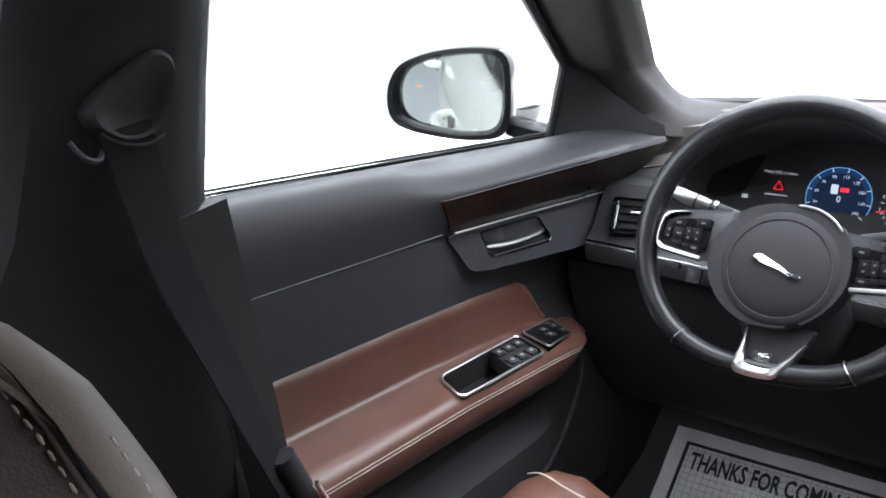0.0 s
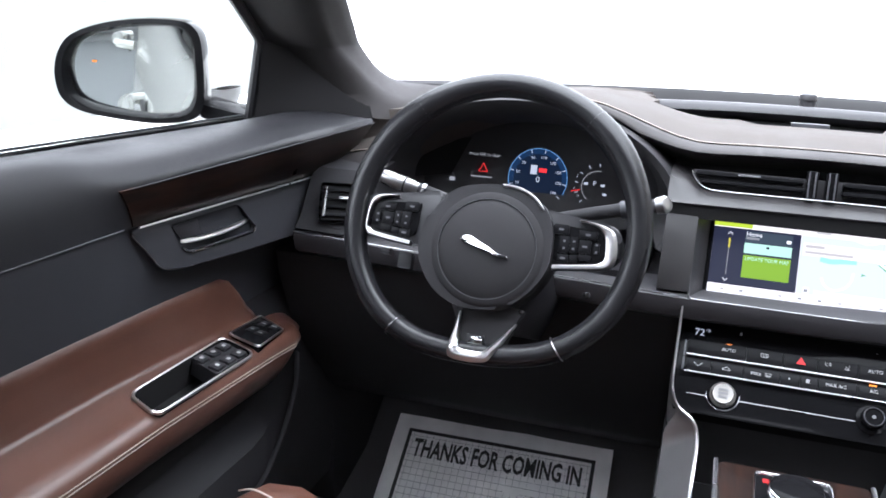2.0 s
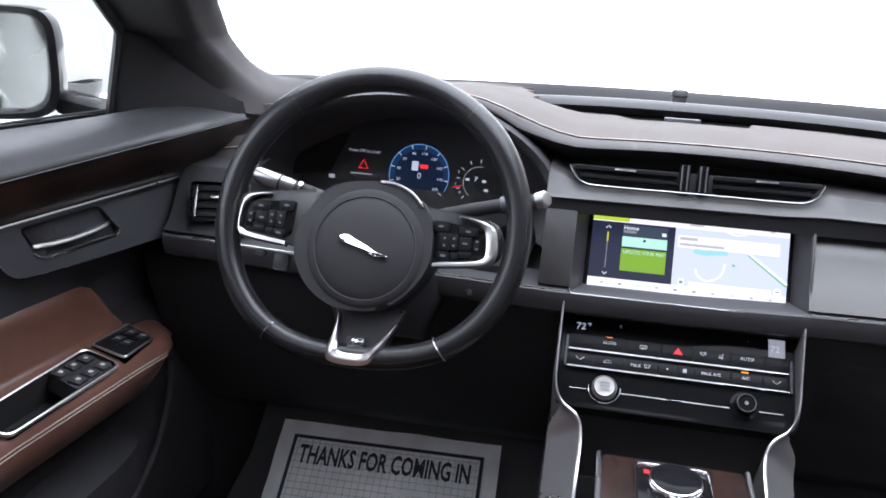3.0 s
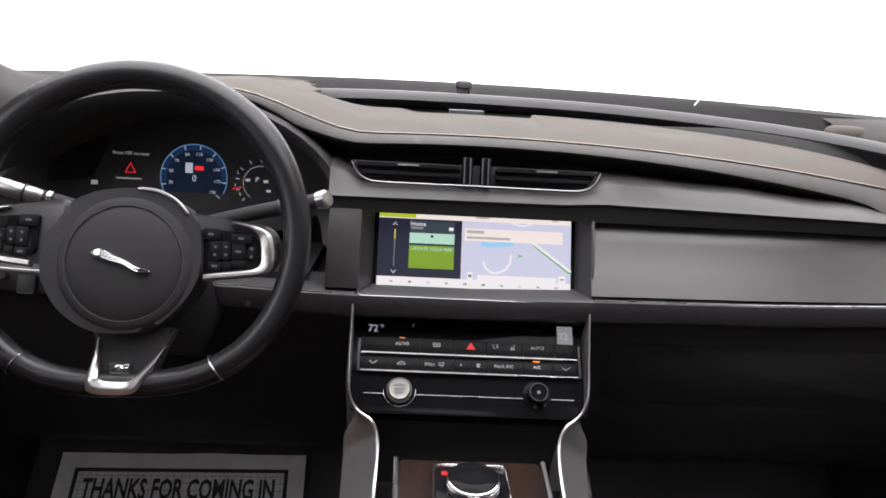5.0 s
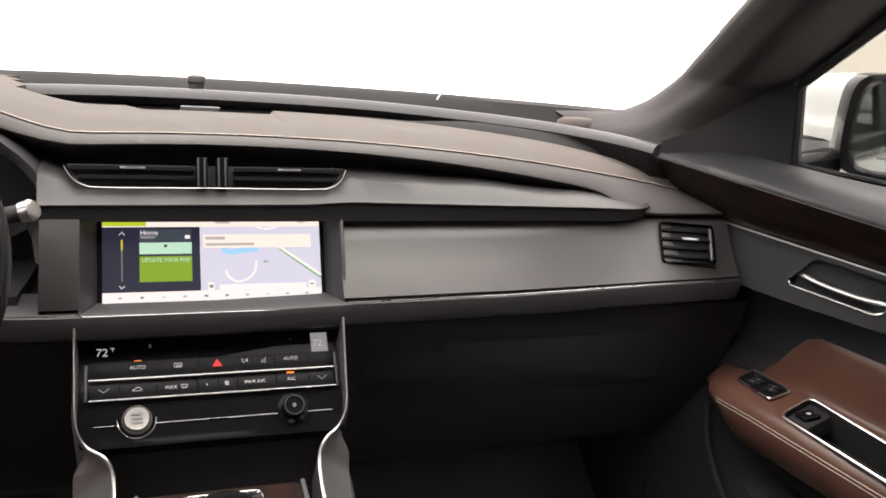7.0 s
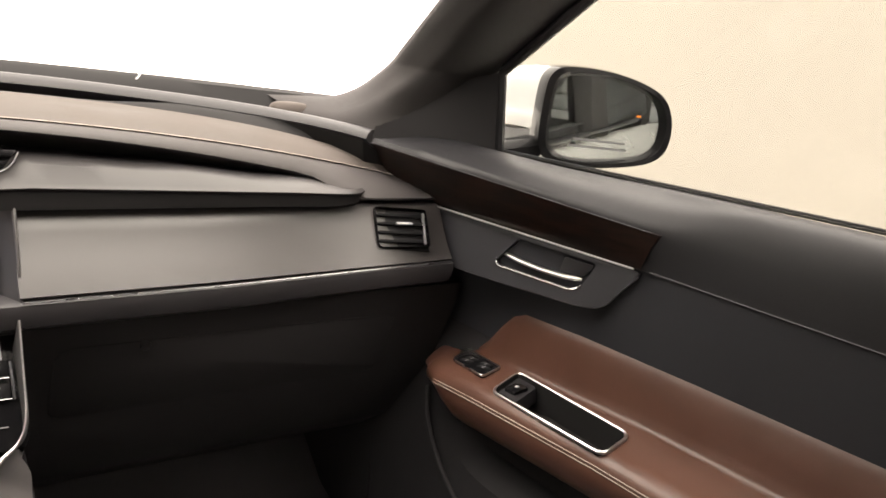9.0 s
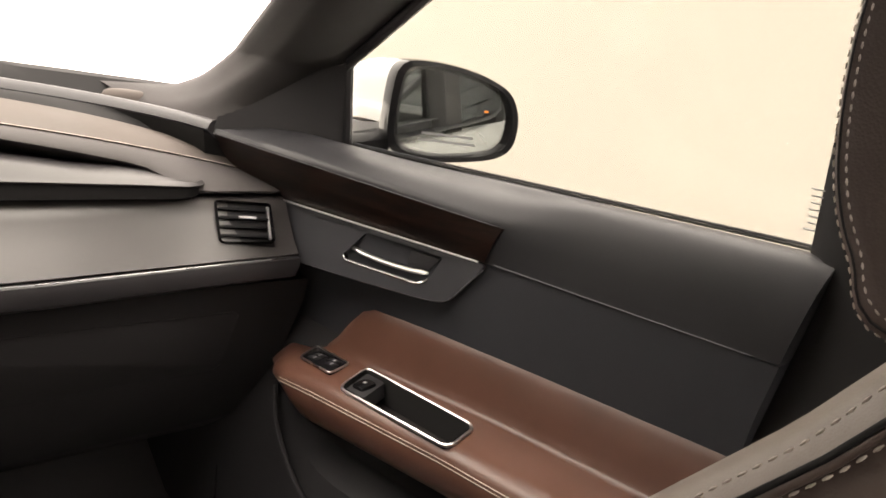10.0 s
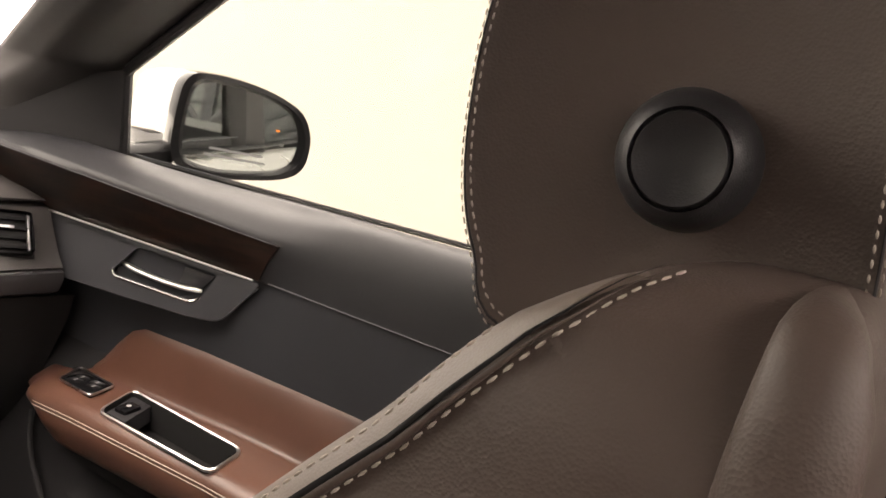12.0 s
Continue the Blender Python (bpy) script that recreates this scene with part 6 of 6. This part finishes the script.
def seam_drop(z):
    """How far the bolster's seam lies behind its front edge."""
    return ramp(z, (1.08, 0.0055), (1.09, 0.0025), (1.095, -0.0005), (1.1005, -0.005))


def front_seat(s, dy, dz, label, cushion, soft=0.0, upright=0.0):
    seat = thing("car_seat", label, "car seat", (s * 0.37, -0.7 + dy, 0.3), group="front seats")
    mv = Matrix.Translation((0, dy, dz))
    wide = 0.005 if s < 0 else 0.0

    def put(name, bm, mat, parent=None, label="", smooth=True, angle=60):
        nonlocal mv
        bm.transform(mv)
        return part(name, mirror_x(bm, s), mat, parent or seat, label, smooth, angle)

    # backrest: sections stacked upwards, each from the inner seam round the front and the back
    secs = []
    for z in [0.52] + [0.60 + 0.4895 * i / 80 for i in range(81)] + [1.0925, 1.095, 1.0975, 1.1, 1.1012, 1.1024, 1.1035, 1.1045]:
        f = seat_front(z) + upright * (z - 0.9)
        e = max(0.0, (z - 1.0) / 0.105)
        top = shoulder(z) + soft * ramp(z, (0.90, 0.0), (1.02, 0.35), (1.08, 0.9), (1.1, 1.0))
        b = ramp(z, (0.5, -0.90), (0.75, -0.955), (0.95, -1.005), (1.04, -1.024), (1.081, -1.0265), (1.093, -1.0245), (1.103, -1.0205), (1.1045, -1.017)) + upright * (z - 0.9)
        xi, xo = 0.163 + top, 0.577 - top
        dip = 0.035 * (1 - min(e, 1))
        dd = f - b
        secs.append([Vector(q) for q in ((xi, f - 0.0062, z), (xi + 0.004, f + 0.0005, z), (xi + 0.016, f + 0.005, z), (xi + 0.04, f + 0.001, z), (xi + 0.09, f - dip * 0.8, z), (0.37, f - dip, z), (xo - 0.09, f - dip * 0.8, z), (xo - 0.04, f + 0.001, z), (xo - 0.015, f + 0.004, z),
                                         (xo, f - 0.012, z), (xo, (f + b) / 2, z), (xo - 0.01, b + 0.01, z), (xo - 0.04, b, z), (0.37, b - 0.012, z), (xi + 0.04, b - 0.002, z), (xi + 0.014, b + 0.0003, z), (xi + 0.006, b + min(0.002, dd * 0.1), z), (xi + 0.001, b + min(0.006, dd * 0.22), z), (xi - 0.0015, b + min(0.011, dd * 0.36), z), (xi - 0.0015, b + min(0.018, dd * 0.5), z), (xi + 0.001, b + min(0.032, dd * 0.64), z))])
    back = put("backrest", loft(secs), TAUPE, label="taupe brown leather backrest", angle=70)
    zs = [0.94 + 0.1605 * i / 40 for i in range(41)]
    seam = [Vector((0.1625 + shoulder(z) + soft * ramp(z, (0.90, 0.0), (1.02, 0.35), (1.08, 0.9), (1.1, 1.0)), seat_front(z) + upright * (z - 0.9) - wide - seam_drop(z), z)) for z in zs]
    # front edge of the bolster: same leather, window light painted as a paler colour
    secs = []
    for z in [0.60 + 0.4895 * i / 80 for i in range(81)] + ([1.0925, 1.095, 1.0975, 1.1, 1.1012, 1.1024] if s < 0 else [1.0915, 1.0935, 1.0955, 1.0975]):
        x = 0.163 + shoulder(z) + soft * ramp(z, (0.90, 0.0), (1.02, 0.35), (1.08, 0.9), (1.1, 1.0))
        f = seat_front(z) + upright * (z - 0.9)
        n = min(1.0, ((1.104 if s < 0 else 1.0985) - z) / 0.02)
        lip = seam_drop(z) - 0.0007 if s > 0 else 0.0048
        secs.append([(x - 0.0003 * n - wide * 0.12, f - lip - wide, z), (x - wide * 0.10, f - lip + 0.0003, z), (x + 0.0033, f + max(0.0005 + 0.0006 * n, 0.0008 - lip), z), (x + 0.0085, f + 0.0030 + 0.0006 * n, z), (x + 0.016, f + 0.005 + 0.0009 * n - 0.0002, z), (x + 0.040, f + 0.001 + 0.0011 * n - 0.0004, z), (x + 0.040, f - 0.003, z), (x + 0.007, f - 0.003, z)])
    put("bolster_edge", loft(secs), TAUPE_LIT, back, "taupe leather bolster edge with window light painted in paler", angle=70)
    fade = [min(1.0, (len(seam) - 1 - i) / 12 + 0.05) for i in range(len(seam))]
    put("seam_groove", tube([p + Vector((-0.0004, -0.0002, 0.0002)) for p in seam], [0.0009 * k for k in fade], 6), TROUGH_BLACK, back, "dark seam")
    put("piping", tube([p + Vector((-0.0002, -0.0019, -0.0002)) for p in seam], [0.0011 * k for k in fade], 8), TAUPE, back)
    flip = Matrix.Diagonal((s, 1, 1, 1))
    stitches([flip @ (mv @ (p + Vector((-0.0005, -0.0036, -0.0006)))) for p in seam], back, length=0.0029, gap=0.0008, r=0.0004)
    stitches([flip @ (mv @ (p + Vector((0.0015 - 0.022 * soft - 0.001 * ease(p.z, (1.06, 0.0), (1.075, 1.0)) - 0.025 * soft * ease(p.z, (0.98, 0.0), (1.03, 1.0)), 0.0050 + 0.008 * soft, 0.0007 + 0.006 * soft + 0.0011 * ease(p.z, (1.06, 0.0), (1.075, 1.0)))))) for p in seam[:-5]], back, length=0.0029, gap=0.0008, r=0.00036)
    # padded roll down the rear edge of the bolster
    secs = []
    for z in (0.80, 0.90, 0.98, 1.03, 1.055, 1.07, 1.08, 1.088, 1.094, 1.098, 1.101, 1.103, 1.1042):
        cy = ramp(z, (0.80, -0.958), (0.95, -0.998), (1.04, -1.0150), (1.07, -1.0172), (1.088, -1.0168), (1.10, -1.0150), (1.1042, -1.0135)) + upright * (z - 0.9)
        hw = ramp(z, (0.90, 0.012), (1.07, 0.0108), (1.088, 0.0092), (1.098, 0.0070), (1.102, 0.005), (1.1042, 0.0022))
        crown = ramp(z, (0.90, 0.1595), (1.06, 0.1600), (1.08, 0.1622), (1.092, 0.1650), (1.10, 0.172), (1.1042, 0.182)) + soft * ramp(z, (0.90, 0.0), (1.02, 0.35), (1.08, 0.9), (1.1, 1.0))
        loop = []
        for k in range(28):
            a = 2 * math.pi * k / 28
            loop.append((crown + (0.0065 * (1 - math.cos(a)) if math.cos(a) > 0 else 0.0065 - 0.02 * math.cos(a)), cy + hw * math.sin(a), z))
        secs.append(loop)
    put("rear_roll", loft(secs), TAUPE, back, "padded roll along the bolster's rear edge", angle=80)
    # headrest
    shape = [(-0.941, 1.068), (-0.926, 1.086), (-0.918, 1.105), (-0.9145, 1.130), (-0.915, 1.155), (-0.922, 1.195), (-0.940, 1.235), (-0.970, 1.252), (-1.000, 1.240), (-1.010, 1.20), (-1.0165, 1.14), (-1.0205, 1.10), (-1.0205, 1.083), (-1.010, 1.068)]
    loop = [(q.x, q.y) for q in spline([(*p, 0) for p in shape], 5, closed=True)]
    cy, cz = -0.972, 1.15
    secs = []
    for k, x in ((0.90, 0.2215), (0.955, 0.219), (0.985, 0.221), (1.0, 0.227), (1.0, 0.26), (1.03, 0.37), (1.0, 0.48), (1.0, 0.513), (0.985, 0.519), (0.955, 0.521), (0.90, 0.5185)):
        secs.append([(x, cy + (y - cy) * k, cz + (z - cz) * k) for y, z in loop])
    if not s > 0:
        mv = mv @ Matrix.Translation((0, 0.03, 0.0))
    head = put("headrest", loft(secs), TAUPE, label="padded taupe leather headrest")
    edge = [Vector((0.2192, cy + (y - cy) * 0.962, cz + (z - cz) * 0.962)) for y, z in loop]
    put("seam_groove", tube(edge, 0.0004, 5, closed=True), DEEP_BLACK, head, "dark seam")
    stitches([flip @ (mv @ (p + Vector((-0.0008, (cy - p.y) * 0.035, (cz - p.z) * 0.035)))) for p in edge], head, length=0.0021, gap=0.0009, r=0.00034)
    stitches([flip @ (mv @ (p + Vector((0.0006, (p.y - cy) * 0.022, (p.z - cz) * 0.022)))) for p in edge], head, length=0.0021, gap=0.0009, r=0.0003)
    # round adjuster in the headrest's side
    bz, by = 1.1215, -0.9765

    def turned(rings, n=36):
        return loft([[(x, by + oy + r * math.cos(2 * math.pi * k / n), bz + oz + r * math.sin(2 * math.pi * k / n)) for k in range(n)] for r, x, oy, oz in rings])

    boss = put("adjuster", turned(((0.0162, 0.222, 0.0014, 0.0005), (0.0159, 0.216, 0.0013, 0.0005), (0.0147, 0.2118, 0.0008, 0), (0.0125, 0.2085, 0.0003, 0), (0.0113, 0.2075, 0, 0), (0.0110, 0.2085, 0, 0), (0.0108, 0.2115, 0, 0))), HARD_BLACK, head, "black round headrest adjuster")
    put("button", turned(((0.0107, 0.2115, 0, 0), (0.01065, 0.2083, 0, 0), (0.0101, 0.2072, 0, 0), (0.0082, 0.2079, 0, 0), (0.0055, 0.2087, 0, 0), (0.002, 0.2091, 0, 0))), HARD_BLACK, boss, "dished black button")
    for x in (0.31, 0.43):
        put("post", tube([(x, -0.985, 1.09), (x, -0.965, 1.0)], 0.007, 10), CHROME, head, "chrome headrest post")
    mv = Matrix.Translation((0, dy, dz))
    if cushion:
        rows = []
        for i, (y, dz2) in enumerate(((-0.415, -0.10), (-0.408, -0.035), (-0.425, -0.008), (-0.455, 0.0), (-0.55, -0.006), (-0.70, -0.02), (-0.90, -0.035))):
            yy = y - dy
            prof = [(0.595, 0.42), (0.595, 0.60), (0.575, 0.648), (0.545, 0.668), (0.505, 0.672), (0.475, 0.660), (0.462, 0.655), (0.450, 0.664), (0.42, 0.672), (0.37, 0.673), (0.32, 0.672), (0.29, 0.664), (0.278, 0.655), (0.265, 0.660), (0.235, 0.672), (0.195, 0.668), (0.165, 0.648), (0.150, 0.60), (0.150, 0.42)]
            rows.append([(x, yy, (z + (dz2 - 0.012 if z > 0.5 else 0)) - dz) for x, z in prof])
        cush = put("cushion", loft(rows), BROWN, label="brown leather seat cushion")
        put("piping", tube(spline([(0.462, -0.420 - dy, 0.6365 - dz), (0.47, -0.46 - dy, 0.6500 - dz), (0.50, -0.475 - dy, 0.6640 - dz), (0.54, -0.462 - dy, 0.6620 - dz), (0.58, -0.43 - dy, 0.6330 - dz)], 5), 0.0012, 6), THREAD, cush, "cream piping")
    return seat


front_seat(1, 0.0, 0.0, "taupe brown leather passenger seat with stitched bolsters", False)
front_seat(-1, -0.28, 0.02, "brown leather driver seat with stitched bolsters", True, 0.08, 0.6)

# ==== seat belt at the driver's pillar ====
belt = thing("seat_belt", "black seat belt hanging from its guide on the pillar", "seat belt", (-0.70, -0.80, 0.62))
hood_line = spline([(-0.878, 1.110, 0), (-0.852, 1.134, 0), (-0.822, 1.152, 0), (-0.804, 1.150, 0), (-0.797, 1.136, 0), (-0.803, 1.113, 0), (-0.816, 1.090, 0), (-0.842, 1.082, 0), (-0.868, 1.090, 0)], 4, closed=True)
guide = part("guide", loft([[(-0.712 + d + 0.10 * max(0.0, q.y - 1.135) * r, -0.838 + (q.x + 0.838) * r, 1.118 - e + (q.y - 1.118) * r) for q in hood_line] for r, d, e in ((1.0, -0.014, 0), (1.0, 0.006, 0), (0.96, 0.014, 0), (0.89, 0.018, 0.001), (0.80, 0.0175, 0.0035), (0.68, 0.0150, 0.0065), (0.50, 0.0118, 0.009), (0.2, 0.0105, 0.010))]), DEEP_BLACK, belt, "black belt guide hood")
part("slot_lip", tube(spline([(-0.694, -0.872, 1.092), (-0.690, -0.858, 1.083), (-0.689, -0.836, 1.080), (-0.692, -0.817, 1.086)], 4), 0.0015, 8), FABRIC, guide, "black lip of the belt slot")
part("tongue_stop", tube(spline([(-0.698, -0.895, 1.088), (-0.692, -0.888, 1.076), (-0.694, -0.876, 1.072), (-0.70, -0.868, 1.078)], 4), 0.0022, 8), HARD_BLACK, belt, "small black tongue stop")


def webbing(path, width, twist=0.0):
    secs = []
    p = spline(path, 6)
    for i, q in enumerate(p):
        d = (p[min(i + 1, len(p) - 1)] - p[max(i - 1, 0)]).normalized()
        side = (d.cross(Vector((1, 0, 0))).normalized() + Vector((0.9 * twist * i / len(p), 0, 0))).normalized()
        nrm = side.cross(d)
        secs.append([q + side * width / 2 * a + nrm * 0.0008 * b for a, b in ((-1, -1), (1, -1), (1, 1), (-1, 1))])
    return loft(secs)


part("webbing", webbing([(-0.698, -0.848, 1.095), (-0.695, -0.838, 1.04), (-0.690, -0.822, 0.97), (-0.684, -0.792, 0.89), (-0.678, -0.758, 0.80), (-0.670, -0.725, 0.71), (-0.665, -0.71, 0.64)], 0.046, 1.0), WEBBING, belt, "black woven webbing")
part("pillar_strip", webbing([(-0.700, -0.784, 1.016), (-0.700, -0.771, 0.944), (-0.700, -0.760, 0.885), (-0.699, -0.748, 0.828), (-0.698, -0.737, 0.762), (-0.697, -0.726, 0.69)], 0.056), DEEP_BLACK, belt, "plain black strip beside the door seal")
part("anchor", tube(spline([(-0.672, -0.735, 0.765), (-0.668, -0.722, 0.735), (-0.662, -0.705, 0.695), (-0.655, -0.69, 0.66)], 3), [0.012] * 5 + [0.016] * 5, 10), HARD_BLACK, belt, "black anchor sleeve")
part("anchor_bar", tube([(-0.648, -0.715, 0.735), (-0.640, -0.69, 0.68), (-0.635, -0.675, 0.65)], 0.003, 8), CHROME, belt, "bright bar")

# ==== paper floor mat ====
mat_thing = thing("paper_floor_mat", "printed white paper mat lying in the driver footwell", "floor mat", (-0.43, 0.2, 0.34))
PF = frame3((-0.4405, 0.2395, 0.3985), (1, 0.043, 0.0), (-0.035, 0.818, 0.574))
bm = bmesh.new()
grid = []
for j in range(13):
    row = []
    for i in range(17):
        x, y = -0.203 + 0.406 * i / 16, -0.28 * j / 12
        h = 0.0035 * noise.noise((x * 14, y * 14, 3.0)) + 0.0022 * noise.noise((x * 45, y * 30, 7.0)) + 0.0015 * math.sin(x * 30)
        row.append(bm.verts.new(PF @ Vector((x, y, h + 0.004))))
    grid.append(row)
for a, b in zip(grid, grid[1:]):
    for i in range(16):
        bm.faces.new((a[i], a[i + 1], b[i + 1], b[i]))
bm.normal_update()
bmesh.ops.solidify(bm, geom=list(bm.faces), thickness=0.0006)
sheet = part("sheet", bm, PAPER, mat_thing, "creased white paper sheet")
for a, b in (((-0.172, -0.032), (0.172, -0.032)), ((-0.172, -0.032), (-0.172, -0.25)), ((0.172, -0.032), (0.172, -0.25))):
    w = 0.0032
    c = rect(min(a[0], b[0]) - w, min(a[1], b[1]) - w, max(a[0], b[0]) + w, max(a[1], b[1]) + w)
    part("border", plate(c, 0.0004, PF @ Matrix.Translation((0, 0, 0.0082))), INK, sheet, "black printed border", smooth=False)
lettering("printing", "THANKS FOR COMING IN", 0.049, PF @ Matrix.Translation((-0.001, -0.067, 0.0084)), INK, sheet, "black capital letters", bold=0.0013, stretch=0.545)
bm = bmesh.new()
for k in range(16):
    y = -0.042 - 0.0128 * k
    bmesh.ops.create_cube(bm, size=1, matrix=PF @ Matrix.Translation((0, y, 0.0081)) @ Matrix.Diagonal((0.336, 0.0006, 0.0003, 1)))
for k in range(27):
    x = -0.163 + 0.01254 * k
    bmesh.ops.create_cube(bm, size=1, matrix=PF @ Matrix.Translation((x, -0.143, 0.0080)) @ Matrix.Diagonal((0.0005, 0.214, 0.0003, 1)))
part("print_grid", bm, SHUTTER_GREY, sheet, "fine grey printed grid", smooth=False)

# ==== inner mirror ====
rear = thing("rear_view_mirror", "black rear view mirror on the windscreen", "rear view mirror", (0.0, 0.02, 1.30))
part("housing", box(-0.12, -0.045, 1.262, 0.12, -0.015, 1.33, 0.012, 3), HARD_BLACK, rear, "black mirror housing")
part("stem", tube([(0, -0.02, 1.31), (0, 0.02, 1.335), (0, 0.045, 1.33)], 0.012, 8), HARD_BLACK, rear, "black stem")
